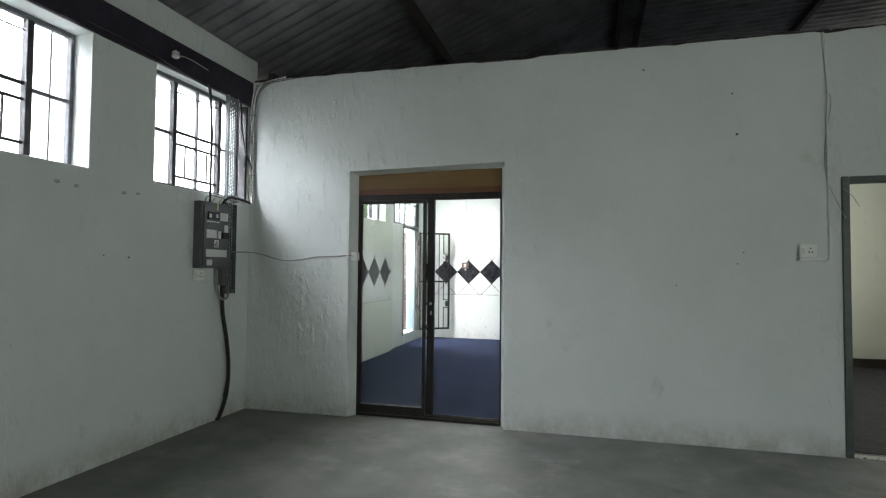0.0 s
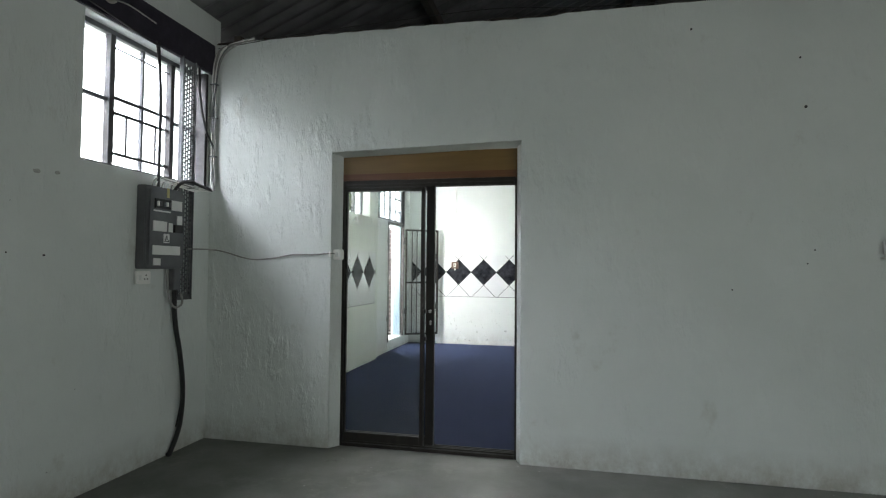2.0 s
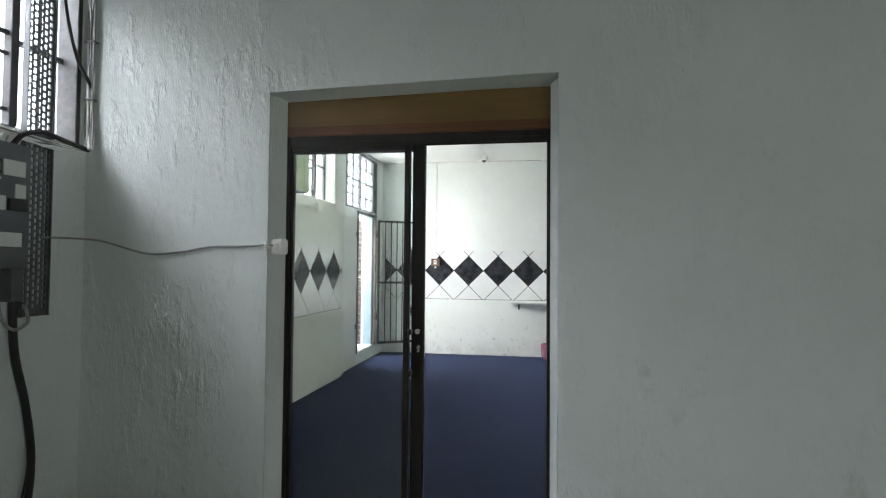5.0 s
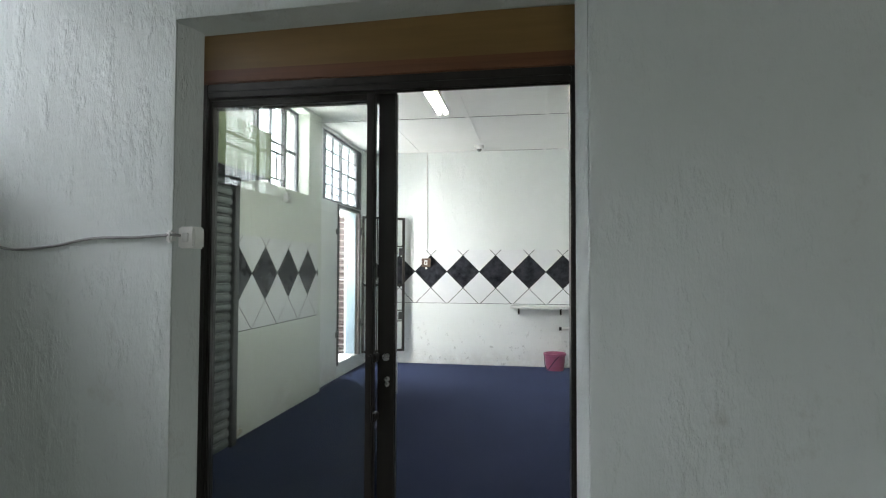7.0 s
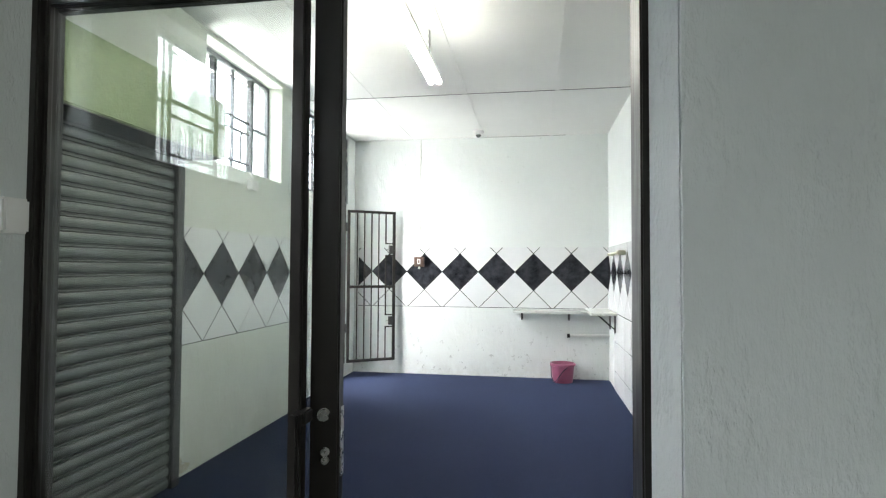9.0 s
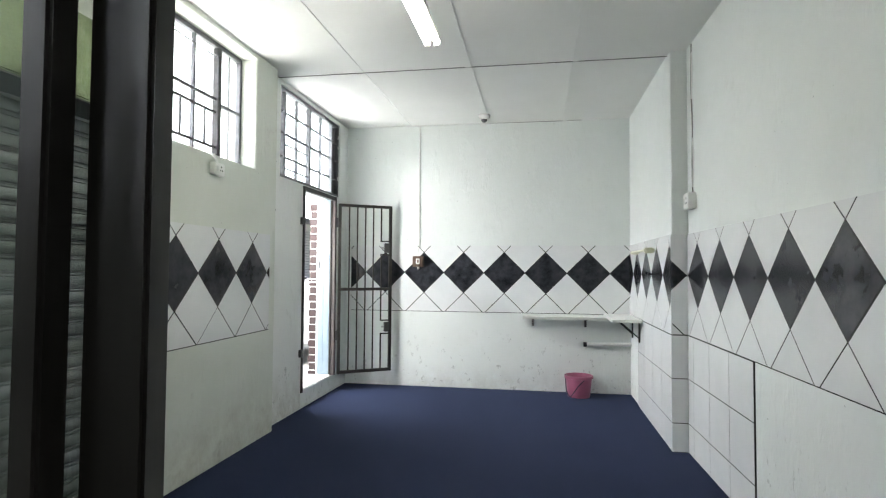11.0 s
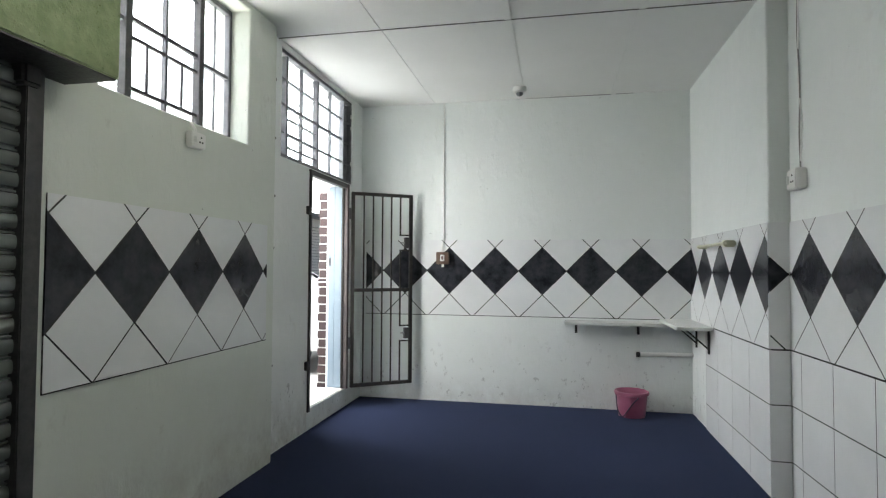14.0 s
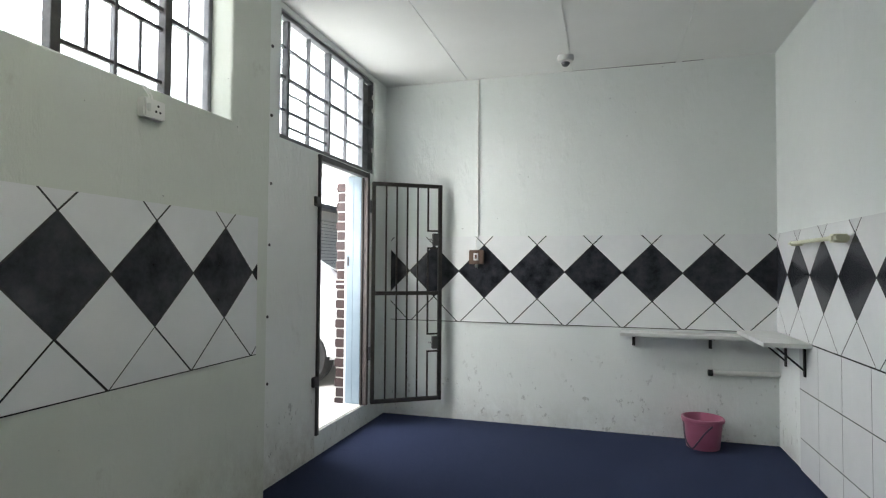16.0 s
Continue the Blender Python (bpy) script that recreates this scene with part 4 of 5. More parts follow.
cable("wall_cable", [(-3.28, W - 0.01, 3.2), (-2.6, W - 0.004, 3.262), (-1.8, W - 0.004, 3.3), (-1.0, W - 0.004, 3.325), (-0.4, W - 0.004, 3.28), (0.3, W - 0.004, 3.26), (1.0, W - 0.004, 3.28), (1.69, W - 0.01, 3.25)], 0.0035, STEEL_DARK, "grey cable sagging along the wall head")
cable("conduit", [(-2.498, BACK_B - 0.006, CEIL_B), (-2.5, BACK_B - 0.006, 2.2), (-2.497, BACK_B - 0.006, 1.66)], 0.0075, WHITE_PLASTIC, "thin white conduit down the back wall to the switch", "conduit")
for z in (2.85, 2.45, 2.05):
    single("conduit_clip", cube(-2.512, -2.486, BACK_B - 0.017, BACK_B, z - 0.006, z + 0.006, bevel=0.002), WHITE_PLASTIC, "small white clip holding the conduit", "clip", group="conduit clips")
cable("conduit", [(-2.497, BACK_B - 0.006, 1.66), (-2.515, BACK_B - 0.012, 1.6), (-2.503, BACK_B - 0.03, 1.52)], 0.004, WHITE_PLASTIC, "white wire tail entering the switch box", "wire")
sw = thing("light_switch", (-2.503, BACK_B, 1.40), "brown surface switch box with a pale rocker on the tiles", "light switch")
part("box", cube(-2.568, -2.438, BACK_B - 0.06, BACK_B - 0.011, 1.402, 1.528, bevel=0.005), BROWN_BOX, sw)
part("rocker_plate", cube(-2.525, -2.481, BACK_B - 0.066, BACK_B - 0.058, 1.435, 1.5, bevel=0.003), WHITE_PLASTIC, sw)
part("rocker", cube(-2.512, -2.494, BACK_B - 0.071, BACK_B - 0.065, 1.45, 1.485, bevel=0.002), BROWN_BOX, sw)
part("cable_gland", disc(bmesh.new(), 0.013, 0.013, 0.03, pose(-2.503, BACK_B - 0.035, 1.388), 12), WHITE_PLASTIC, sw)
R = RIGHT_NEAR - 0.007
cable("wall_cable", [(R, 8.94, 3.06), (R, 8.955, 2.75), (R, 8.93, 2.45), (R, 8.945, 2.15), (R, 8.935, 1.94)], 0.0045, WIRE_GREY, "thin twin wire hanging from ceiling to socket")
cable("wall_cable", [(R, 8.945, 3.06), (R, 8.94, 2.8), (R, 8.95, 2.5), (R, 8.915, 2.2), (R, 8.945, 1.94)], 0.004, WHITE_PLASTIC, "thin white wire hanging from ceiling to socket")

# ---- electrical corner of the hall ----
db = thing("distribution_board", (LEFT, 4.29, 1.375), "grey steel distribution board with labelled breakers", "distribution board")
BX = LEFT + 0.075
part("body", cube(LEFT, BX, 4.10, 4.485, 1.375, 1.955, bevel=0.006), GREY_BOX, db)
part("front_plate", cube(BX - 0.002, BX + 0.012, 4.13, 4.478, 1.40, 1.93, bevel=0.003), GREY_BOX, db)
F = BX + 0.013


def label_plate(name, y0, y1, z0, z1, material, d=0.004, label=""):
    return part(name, cube(F - 0.002, F + d, y0 - 0.02, y1 - 0.02, z0, z1, bevel=0.001), material, db, label)


label_plate("breaker_row", 4.19, 4.345, 1.80, 1.868, BLACK, 0.012)
for k, y in enumerate((4.20, 4.225, 4.262, 4.29, 4.315)):
    part("breaker", cube(F + 0.008, F + 0.022, y - 0.02, y - 0.002, 1.815 + 0.004 * (k % 2), 1.85, bevel=0.002), GREY_BOX if k % 3 else WHITE_PLASTIC, db)
label_plate("paper_label", 4.36, 4.47, 1.80, 1.872, PAPER)
label_plate("paper_label", 4.18, 4.35, 1.778, 1.788, PAPER)
label_plate("paper_label", 4.42, 4.475, 1.70, 1.765, PAPER)
label_plate("paper_label", 4.18, 4.315, 1.64, 1.712, PAPER)
label_plate("paper_label", 4.335, 4.375, 1.64, 1.705, PAPER)
label_plate("main_switch", 4.385, 4.475, 1.64, 1.695, BLACK, 0.016)
label_plate("paper_label", 4.18, 4.46, 1.475, 1.54, PAPER)
label_plate("paper_label", 4.19, 4.26, 1.40, 1.45, PAPER)
label_plate("tape", 4.31, 4.335, 1.885, 1.953, YELLOW, 0.003)
label_plate("warning_sticker", 4.285, 4.345, 1.56, 1.625, PAPER, 0.003, "white sticker with a black warning triangle")
b = profile(bmesh.new(), [(4.2710, 1.568), (4.3190, 1.568), (4.295, 1.618)], F + 0.0025, F + 0.0045, lambda a, c, s: (s, a, c))
sticker = part("warning_triangle", b, BLACK, db)
b = profile(bmesh.new(), [(4.2800, 1.573), (4.3100, 1.573), (4.295, 1.605)], F + 0.004, F + 0.0055, lambda a, c, s: (s, a, c))
part("warning_triangle", b, PAPER, db)
part("warning_bolt", cube(F + 0.005, F + 0.0068, 4.2925, 4.2975, 1.577, 1.594), BLACK, db)
part("cable_cover", cube(LEFT, BX - 0.01, 4.415, 4.485, 1.22, 1.374, bevel=0.004), GREY_BOX, db)

# perforated cable tray rising in front of the window
tr = thing("cable_tray", (LEFT + 0.02, 4.575, 1.14), "perforated galvanised cable tray rising past the window", "cable tray")
holes = []
for z_from, count in ((1.18, 23), (2.04, 26)):
    for k in range(count):
        for j in range(5):
            z = z_from + k * 0.035 + (0.0175 if j % 2 else 0)
            holes.append((4.513 + j * 0.028, 4.529 + j * 0.028, z, z + 0.0225))
part("tray_sheet", slab([4.505, 4.655], [1.14, 3.0], holes, along_y, LEFT + 0.018, LEFT + 0.022), TRAY, tr)
for y in (4.503, 4.654):
    part("tray_edge", cube(LEFT + 0.001, LEFT + 0.035, y - 0.003, y + 0.003, 1.14, 3.0), TRAY, tr)
X = LEFT + 0.045
cable("supply_cable", [(X, 4.45, 1.24), (X, 4.45, 1.12), (X, 4.47, 0.95), (X, 4.53, 0.72), (X - 0.005, 4.575, 0.45), (X - 0.01, 4.555, 0.2), (X - 0.015, 4.47, 0.03), (X - 0.02, 4.44, 0.012)], 0.018, BLACK, "thick black supply cable hanging down to the floor")
cable("wall_cable", [(X + 0.005, 4.44, 1.2), (X + 0.01, 4.46, 1.0), (X + 0.005, 4.545, 0.7), (X, 4.55, 0.4), (X, 4.50, 0.2)], 0.005, BLACK, "thin black wire beside the supply cable")
cable("wall_cable", [(X, 4.37, 1.37), (X + 0.01, 4.36, 1.25), (X + 0.02, 4.38, 1.14), (X + 0.02, 4.44, 1.09), (X + 0.02, 4.51, 1.12), (X + 0.01, 4.5, 1.2)], 0.008, WIRE_GREY, "grey cable looped under the distribution board")
cable("wall_cable", [(LEFT + 0.03, 4.235, 3.0), (LEFT + 0.05, 4.24, 2.7), (LEFT + 0.04, 4.26, 2.35), (LEFT + 0.045, 4.25, 1.96)], 0.010, BLACK, "black cable dropping past the window to the board")
cable("wall_cable", [(LEFT + 0.03, 4.215, 3.0), (LEFT + 0.05, 4.255, 2.62), (LEFT + 0.04, 4.268, 2.3), (LEFT + 0.045, 4.262, 1.96)], 0.006, STEEL_DARK, "dark cable dropping past the window to the board")
for k in range(9):
    y = 4.20 + 0.032 * k
    h = 2.045 - 0.004 * k + 0.012 * math.sin(k * 2.3)
    cable("wire", [(LEFT + 0.035, y, 1.95), (LEFT + 0.04 + 0.004 * (k % 3), y + 0.012, 1.995), (LEFT + 0.045, y + 0.06, h - 0.02), (LEFT + 0.05, min(y + 0.2, 4.66), h - 0.03), (LEFT + 0.04, 4.72, 2.02 - 0.003 * k), (LEFT + 0.035, 4.87, 2.03 - 0.003 * k)], 0.0045, WHITE_PLASTIC if k % 3 else WIRE_GREY, "pale wire arching out of the distribution board")
cable("wall_cable", [(LEFT + 0.05, 4.42, 1.955), (LEFT + 0.06, 4.46, 2.01), (LEFT + 0.06, 4.56, 2.045), (LEFT + 0.05, 4.7, 2.035), (LEFT + 0.04, 4.87, 2.02)], 0.013, BLACK, "black cable bundled over the sill to the corner")
for k in range(9):
    d = 0.0055 * k
    wob = [random.uniform(-0.012, 0.012) for _ in range(10)]
    cable("wall_cable", [(LEFT + 0.03 + d, 4.86 - 0.004 * (k % 3), 2.015 + 0.004 * (k % 4)), (LEFT + 0.014 + d + wob[0], 4.875 + 0.4 * wob[1], 2.16), (LEFT + 0.02 + d + wob[2], 4.872 + 0.5 * wob[3], 2.38), (LEFT + 0.018 + 0.8 * d + wob[4], 4.872 + 0.6 * wob[5], 2.65), (LEFT + 0.016 + d + wob[6], 4.875 + 0.4 * wob[7], 2.9), (LEFT + 0.035 + 1.3 * d, 4.875 + 0.4 * wob[8], 3.1), (LEFT + 0.09 + 2.2 * d, 4.88, 3.205 + wob[9]), (LEFT + 0.3 + 0.05 * (k % 3), 4.875, 3.235 + 0.004 * k)], (0.0035, 0.005, 0.0065)[k % 3], (WIRE_GREY, WHITE_PLASTIC, WIRE_GREY, STEEL_WINDOW)[k % 4], "pale cable running loosely up the wall corner")
for z in (2.3, 2.62, 2.9):
    single("cable_tie", cube(LEFT + 0.004, LEFT + 0.066, 4.858, 4.899, z - 0.004, z + 0.004, bevel=0.002), STEEL_WINDOW, "grey tie round the corner cables", "cable tie", group="cable ties")
cable("wall_cable", [(LEFT + 0.03, 4.69, 2.98), (LEFT + 0.035, 4.70, 2.75), (LEFT + 0.035, 4.78, 2.5), (LEFT + 0.04, 4.87, 2.38), (LEFT + 0.03, 4.885, 2.3)], 0.009, BLACK, "dark cable slanting across the window to the corner")
cable("wall_cable", [(LEFT + 0.04, 2.9, 3.03), (LEFT + 0.05, 3.4, 3.02), (LEFT + 0.06, 3.66, 3.0), (LEFT + 0.05, 4.1, 2.965), (LEFT + 0.04, 4.24, 2.975)], 0.006, BLACK, "thin black cable sagging along the lintel")
lc = thing("ceramic_insulator", (LEFT + 0.03, 3.78, 3.1), "small pale ceramic cable holder on the dark beam", "insulator")
part("body", lathe(bmesh.new(), [(0.02, 0), (0.032, 0.01), (0.026, 0.03), (0.03, 0.045), (0.012, 0.06)], (LEFT + 0.055, 3.78, 3.07), 16), SILL, lc, smooth=True)
cable("wall_cable", [(LEFT + 0.05, 3.8, 3.1), (LEFT + 0.04, 3.95, 3.13), (LEFT + 0.035, 4.2, 3.12)], 0.005, WIRE_GREY, "short pale cable tail on the beam")
# spalled plaster and nail marks on the dividing wall
for x, z, r in ((0.38, 3.057, 0.009), (1.05, 2.81, 0.008), (1.08, 2.48, 0.011), (1.12, 1.536, 0.006), (1.076, 1.447, 0.006), (0.624, 1.27, 0.006)):
    single("nail_hole", disc(bmesh.new(), r, r * 0.8, 0.006, pose(x, FRONT - 0.001, z, 90), 9), STEEL_DARK, "dark nail hole in the painted plaster", "nail hole", group="nail holes in the hall wall")
for y, z, r in ((3.42, 1.45, 0.008), (3.2, 1.46, 0.005)):
    single("nail_hole", disc(bmesh.new(), r, r * 0.8, 0.006, pose(LEFT + 0.001, y, z, 0, 90), 9), STEEL_DARK, "dark nail hole in the painted plaster", "nail hole", group="nail holes in the hall wall")

# dark rub marks under the hall windows
SMUDGE = simple("dark_rub_mark", (0.30, 0.305, 0.29), (0.48, 0.49, 0.46), 0.8, 0, 30)
for y, z, r in ((2.83, 1.925, 0.028), (2.97, 1.915, 0.022), (3.36, 1.92, 0.026), (3.49, 1.93, 0.02)):
    b = disc(bmesh.new(), r, r * 0.7, 0.003, pose(LEFT + 0.0005, y, z, 0, 90), 14)
    for v in b.verts:
        v.co.z = z + (v.co.z - z) * 0.55 + 0.006 * noise.noise(Vector((0, v.co.y * 60, v.co.z * 60)))
    single("rub_mark", b, SMUDGE, "dark smudge on the painted plaster under the window", "smudge", group="smudges under the hall windows")

# broken plaster at the foot of the wall beside the shutter, rub marks above the carpet
DAMAGE = simple("crumbled_yellowish_plaster", (0.30, 0.27, 0.17), (0.52, 0.50, 0.40), 0.9, 0, 45, 0.9, 60, dist=0.01)
for y, z, ry_, rz_ in ((7.235, 0.10, 0.05, 0.045), (7.30, 0.055, 0.06, 0.03), (7.21, 0.045, 0.03, 0.03)):
    b = disc(bmesh.new(), 1.0, 0.8, 0.005, pose(0, 0, 0, 0, 90), 22)
    for v in b.verts:
        wob = 1 + 0.45 * noise.noise(Vector((v.co.y * 2.3, v.co.z * 2.3, z * 50)))
        v.co = Vector((LEFT_B + 0.002 + v.co.x, y + v.co.y * ry_ * wob, max(z + v.co.z * rz_ * wob, 0.008)))
    single("damaged_plaster", b, DAMAGE, "crumbled yellowish plaster at the foot of the white wall", "plaster damage", group="broken plaster by the shutter")

# ---- fluorescent lamp ----
fl = thing("fluorescent_lamp", (-1.762, 7.25, 2.75), "lit twin-tube fluorescent batten hung on chains", "lamp")
LZ = 2.785
part("batten", cube(-1.797, -1.727, 6.50, 7.99, LZ + 0.02, LZ + 0.07, bevel=0.006), WHITE_PLASTIC, fl)
for x in (-1.795, -1.732):
    b = tube(bmesh.new(), [(x, 6.53, LZ), (x, 7.96, LZ)], 0.0185, 14)
    part("fluorescent_tube", b, TUBE_GLOW, fl, "glowing white tube", smooth=True)
    for y in (6.515, 7.975):
        part("lamp_holder", cube(x - 0.02, x + 0.02, y - 0.014, y + 0.014, LZ - 0.022, LZ + 0.022, bevel=0.004), WHITE_PLASTIC, fl)
for y in (6.75, 7.72):
    b = bmesh.new()
    for k in range(10):
        disc(b, 0.003, 0.003, 0.022, pose(-1.762, y, LZ + 0.08 + 0.0225 * k, 0, 25 * (-1) ** k), 6)
    part("chain", b, STEEL_WINDOW, fl)
cable("wall_cable", [(-1.762, 7.72, LZ + 0.07), (-1.757, 7.8, LZ + 0.14), (-1.762, 7.76, LZ + 0.22), (-1.762, 7.74, CEIL_B)], 0.004, WHITE_PLASTIC, "white flex from ceiling to the lamp")

# ---- sensor on the ceiling ----
ms = thing("ceiling_sensor", (-1.70, 10.72, CEIL_B + 0.006), "white domed sensor on the ceiling", "sensor")
part("base", lathe(bmesh.new(), [(0.064, 0.0), (0.067, -0.024), (0.058, -0.044), (0.036, -0.052)], (-1.70, 10.72, CEIL_B + 0.006), 24), WHITE_PLASTIC, ms, smooth=True)
# The white dome's shaded bottom is put into its dark grey colour.
part("dome", lathe(bmesh.new(), [(0.035, -0.048), (0.031, -0.066), (0.018, -0.08), (0.004, -0.085)], (-1.70, 10.72, CEIL_B + 0.006), 20), TRAY, ms, "sensor dome, its shaded underside coloured dark grey", smooth=True)

# ---- shelf in the corner, waste pipe, lamp tube holder ----
BOARD_SHELF = simple("white_melamine_shelf", (0.62, 0.63, 0.6), (0.7, 0.71, 0.68), 0.4, 0, 5)
sf = thing("wall_shelf", (-0.7, BACK_B - 0.1, 0.83), "white melamine shelf on black brackets along the back wall", "shelf")
part("board", cube(-1.28, RIGHT_FAR - 0.012, BACK_B - 0.215, BACK_B - 0.012, 0.832, 0.862, bevel=0.002), BOARD_SHELF, sf)
for x in (-1.17, -0.588):
    b = cube(x - 0.012, x + 0.012, BACK_B - 0.014, BACK_B, 0.735, 0.832, bevel=0.002)
    box(b, x - 0.01, x + 0.01, BACK_B - 0.17, BACK_B - 0.014, 0.822, 0.8315)
    part("bracket", b, BLACK, sf)
sf = thing("wall_shelf", (-0.24, 10.68, 0.863), "white melamine shelf on a black bracket, returning along the side wall", "shelf")
part("board", cube(-0.395, RIGHT_FAR - 0.012, 10.29, BACK_B - 0.012, 0.8635, 0.892, bevel=0.002), BOARD_SHELF, sf)
for y in (10.42, 10.83):
    b = cube(RIGHT_FAR - 0.026, RIGHT_FAR - 0.012, y - 0.012, y + 0.012, 0.66, 0.8625, bevel=0.002)
    box(b, RIGHT_FAR - 0.25, RIGHT_FAR - 0.026, y - 0.011, y + 0.011, 0.853, 0.8628)
    tube(b, [(RIGHT_FAR - 0.02, y, 0.70), (RIGHT_FAR - 0.19, y, 0.852)], 0.007, 6)
    part("bracket", b, BLACK, sf)
wp = thing("waste_pipe", (-0.35, BACK_B - 0.045, 0.55), "short white plastic waste pipe with a black open end", "pipe")
part("pipe", tube(bmesh.new(), [(-0.59, BACK_B - 0.045, 0.55), (-0.10, BACK_B - 0.045, 0.56)], 0.02, 14), WHITE_PLASTIC, wp, smooth=True)
part("end_cap", tube(bmesh.new(), [(-0.612, BACK_B - 0.045, 0.5495), (-0.578, BACK_B - 0.045, 0.55)], 0.026, 14), BLACK, wp, "black rubber end", smooth=True)
th = thing("towel_rail", (RIGHT_FAR - 0.06, 10.2, 1.54), "pale yellowed plastic towel rail above the tiles", "towel rail")
YELLOWED = simple("yellowed_plastic", (0.55, 0.56, 0.40), (0.63, 0.64, 0.48), 0.4)
part("rail", tube(bmesh.new(), [(RIGHT_FAR - 0.075, 9.66, 1.552), (RIGHT_FAR - 0.075, 10.47, 1.552)], 0.013, 10), YELLOWED, th, smooth=True)
for y, w in ((9.72, 0.036), (10.44, 0.024)):
    part("mount", cube(RIGHT_FAR - 0.098, RIGHT_FAR - 0.011, y - w, y + w, 1.55 - w * 0.65, 1.55 + w * 0.65, bevel=0.01), YELLOWED, th)

# ---- bucket ----
bc = thing("bucket", (-0.675, 10.89, 0.004), "pink plastic bucket with a dark handle, standing on the carpet", "bucket")
c = (-0.675, 10.89, 0.004)
part("body", lathe(bmesh.new(), [(0.116, 0.0), (0.12, 0.01), (0.141, 0.225), (0.137, 0.225), (0.116, 0.014), (0.002, 0.012)], c, 36), PINK, bc, smooth=True)
part("rim", lathe(bmesh.new(), [(0.14, 0.198), (0.152, 0.202), (0.156, 0.216), (0.152, 0.23), (0.139, 0.232), (0.138, 0.224), (0.14, 0.198)], c, 36, cap=False), PINK, bc, smooth=True)
part("handle", tube(bmesh.new(), [(c[0] + 0.05, c[1] - 0.142, 0.205), (c[0] - 0.01, c[1] - 0.165, 0.15), (c[0] - 0.06, c[1] - 0.165, 0.08), (c[0] - 0.10, c[1] - 0.15, 0.03), (c[0] - 0.135, c[1] - 0.09, 0.08), (c[0] - 0.142, c[1] - 0.03, 0.205)], 0.006, 8), PURPLE, bc, "dark purple handle hanging down", smooth=True)
for spot in ((c[0] + 0.05, c[1] - 0.14), (c[0] - 0.142, c[1] - 0.03)):
    part("handle_lug", disc(bmesh.new(), 0.011, 0.011, 0.018, pose(spot[0], spot[1], 0.208, 90), 10), PINK, bc)

# ---- tiles ----
P, MID, ZT = 0.471, 1.338, 1.652
HALF, GAP = P / 2, 0.0042


def clipped(poly, s0, s1, z0, z1):
    for axis, limit, keep in ((0, s0, 1), (0, s1, -1), (1, z0, 1), (1, z1, -1)):
        out = []
        for a, b in zip(poly, poly[1:] + poly[:1]):
            da, db = (a[axis] - limit) * keep, (b[axis] - limit) * keep
            if da >= 0:
                out.append(a)
            if (da > 0 > db) or (da < 0 < db):
                t = da / (da - db)
                out.append((a[0] + t * (b[0] - a[0]), a[1] + t * (b[1] - a[1])))
        poly = out
        if len(poly) < 3:
            return []
    return poly


WHOLE = {}


def lay(parent, poly, place, material, thick, key=None, at=None):
    """One tile as a prism on the wall; whole tiles of a kind share a mesh."""
    o = Vector(place(*at, 0.0)) if at else Vector()
    if key not in WHOLE or key is None:
        bm = profile(bmesh.new(), poly, 0.001, thick, lambda a, b, d: Vector(place(a, b, d)) - (o if at else ROOTS[parent]))
        me = mesh_of("tile", bm, material)
        if key is not None:
            WHOLE[key] = me
    me = WHOLE[key] if key is not None else me
    ob = new("tile", me)
    ob.parent = parent
    ob.location = o - ROOTS[parent] if at else Vector()
    return ob


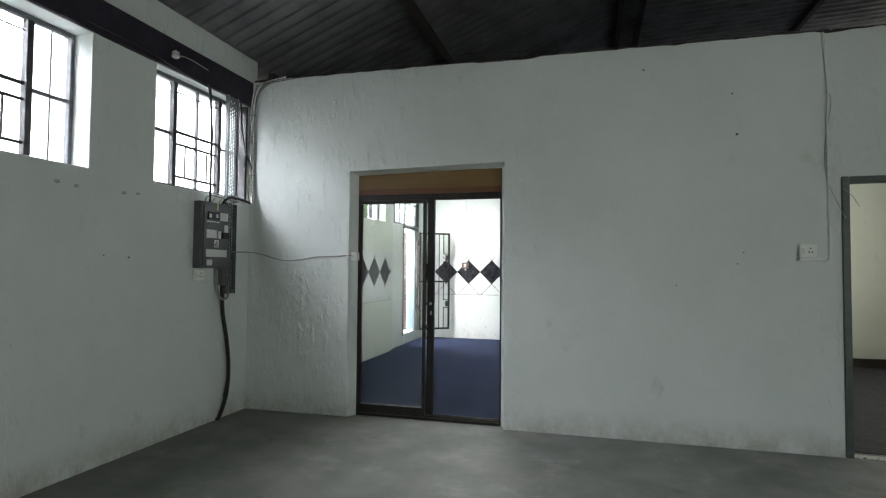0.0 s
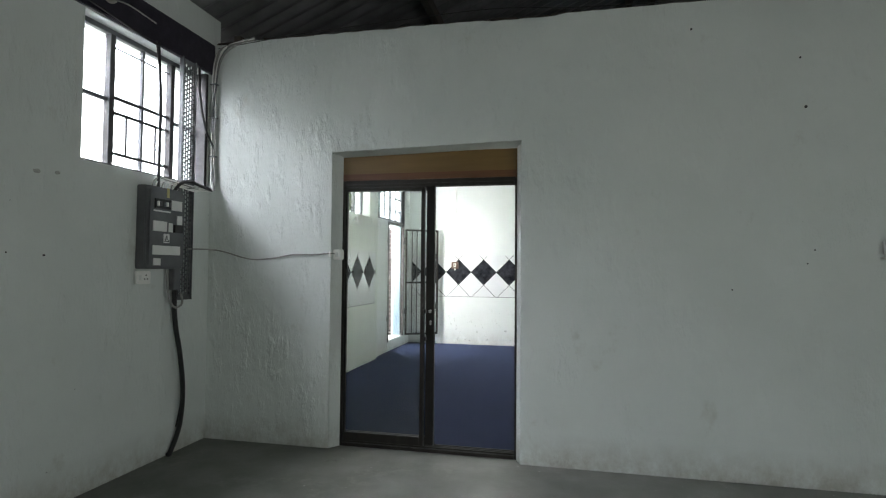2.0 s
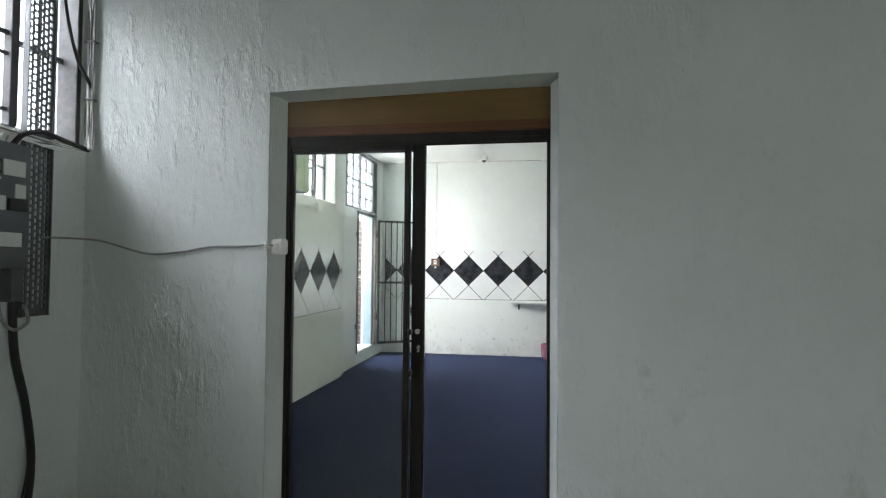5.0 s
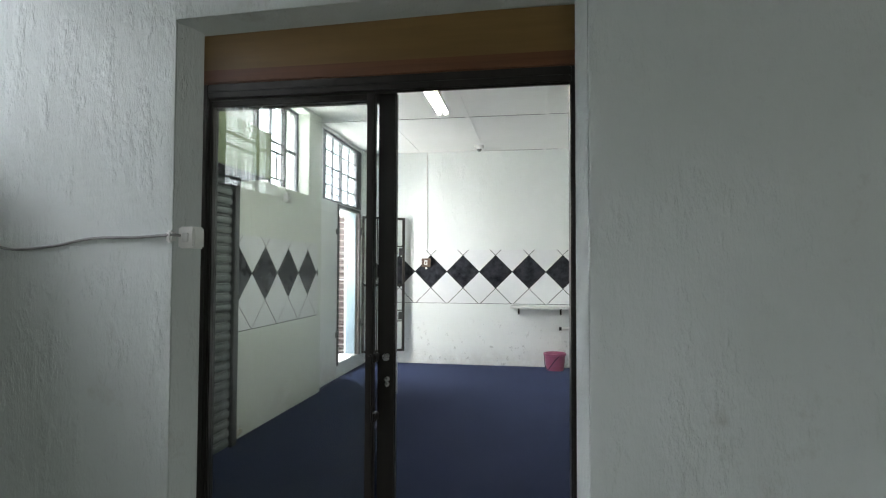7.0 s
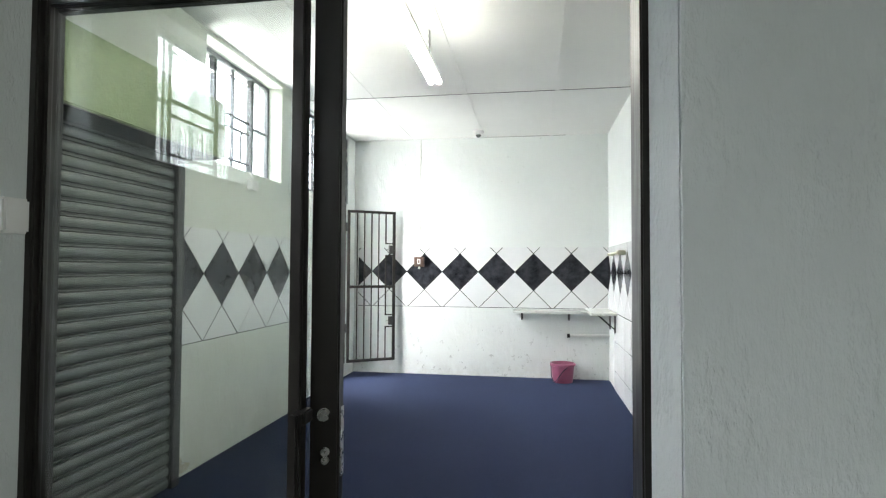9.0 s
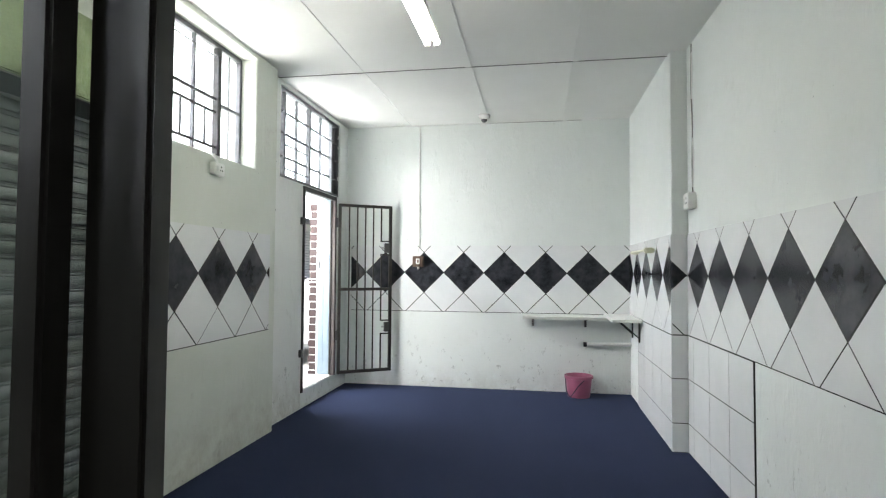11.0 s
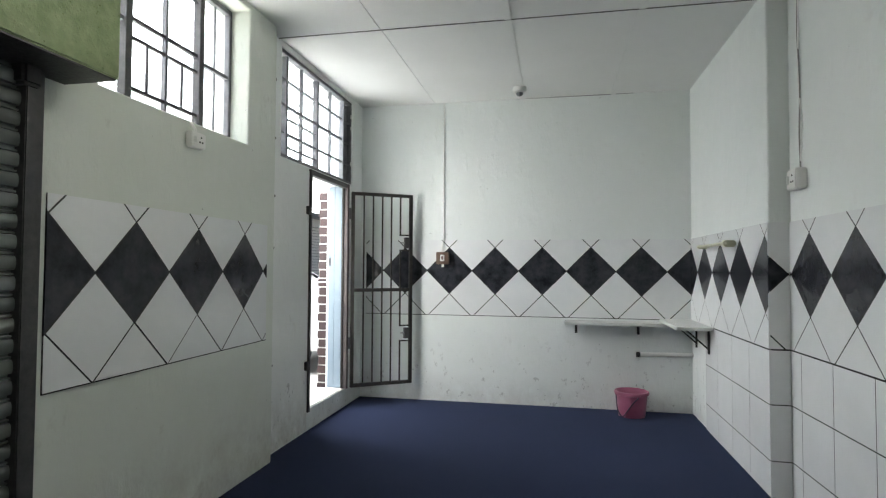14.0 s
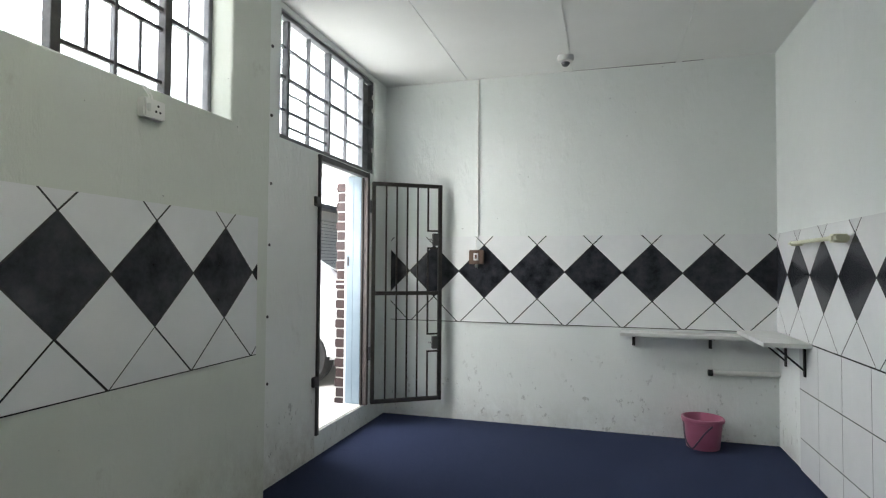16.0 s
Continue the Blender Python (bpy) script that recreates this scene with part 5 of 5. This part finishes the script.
def band(parent, tag, s0, s1, junction, place, back=0.0, low=0.884):
    """A band of diagonal tiles: one dark row between white ones, cut straight at the band's edges."""
    part("grout", profile(bmesh.new(), [(s0 + back, low), (s1, low), (s1, ZT), (s0 + back, ZT)], 0.0005, 0.0074, lambda a, b, d: place(a, b, d)), GROUT, parent)
    k0, k1 = math.floor((s0 - junction) / P) - 1, math.ceil((s1 - junction) / P) + 1
    for k in range(k0, k1 + 1):
        for centre, z, material in ((junction + (k + 0.5) * P, MID, TILE_DARK), (junction + k * P, MID + HALF, TILE_WHITE), (junction + k * P, MID - HALF, TILE_WHITE), (junction + (k + 0.5) * P, MID + P, TILE_WHITE), (junction + (k + 0.5) * P, MID - P, TILE_WHITE)):
            r = HALF - 0.0058
            whole = [(centre - r, z), (centre, z - r), (centre + r, z), (centre, z + r)]
            poly = clipped(whole, s0, s1, low + 0.006, ZT)
            if len(poly) < 3 or abs(sum(a[0] * b[1] - b[0] * a[1] for a, b in zip(poly, poly[1:] + poly[:1]))) < 0.0006:
                continue
            if poly == whole:
                lay(parent, whole, place, material, 0.0085, (tag, material.name), (centre + random.uniform(-0.0022, 0.0022), z + random.uniform(-0.0018, 0.0018)))
            else:
                lay(parent, poly, place, material, 0.0085)


def squares(parent, s_lines, z_lines, place, first, last, back=0.0):
    part("grout", profile(bmesh.new(), [(s_lines[0] + back, z_lines[0]), (s_lines[-1], z_lines[0]), (s_lines[-1], z_lines[-1]), (s_lines[0] + back, z_lines[-1])], 0.0005, 0.0074, lambda a, b, d: place(a, b, d)), GROUT, parent)
    for a, b in zip(s_lines, s_lines[1:]):
        for c, d in zip(z_lines, z_lines[1:]):
            p = [(a + (first if a == s_lines[0] else 0.0034), c + 0.0034), (b - (last if b == s_lines[-1] else 0.0034), c + 0.0034), (b - (last if b == s_lines[-1] else 0.0034), d - 0.0034), (a + (first if a == s_lines[0] else 0.0034), d - 0.0034)]
            lay(parent, p, place, TILE_WHITE, 0.0085)


band(wall_b, "west", 7.235, 8.935, 7.475, lambda s, z, d: (LEFT_B + d, s, z), low=0.866)
band(wall_back, "north", -3.335, RIGHT_FAR, -2.203, lambda s, z, d: (s, BACK_B - d, z), low=0.879)
band(wall_far, "east_far", STEP_Y + 0.001, BACK_B - 0.009, 9.395, lambda s, z, d: (RIGHT_FAR - d, s, z), 0.004)
band(wall_near, "east_near", BACK_OF + 0.02, STEP_Y - 0.01, 9.088, lambda s, z, d: (right_x(s) - d, s, z))
band(wall_far, "step", RIGHT_FAR - 0.0086, RIGHT_NEAR - 0.009, 0.0, lambda s, z, d: (s, STEP_Y - d, z), 0.01)
rows_z = [0.004, 0.222, 0.556, 0.884]
squares(wall_far, [STEP_Y, 9.47, 9.84, 10.21, 10.56], rows_z, lambda s, z, d: (RIGHT_FAR - d, s, z), 0.0, 0.002, 0.004)
squares(wall_near, [7.87, 8.247, 8.617, 8.972, STEP_Y - 0.01], rows_z, lambda s, z, d: (right_x(s) - d, s, z), 0.009, 0.001)
squares(wall_far, [RIGHT_FAR - 0.0086, RIGHT_NEAR - 0.009], rows_z, lambda s, z, d: (s, STEP_Y - d, z), 0.0, 0.001, 0.01)
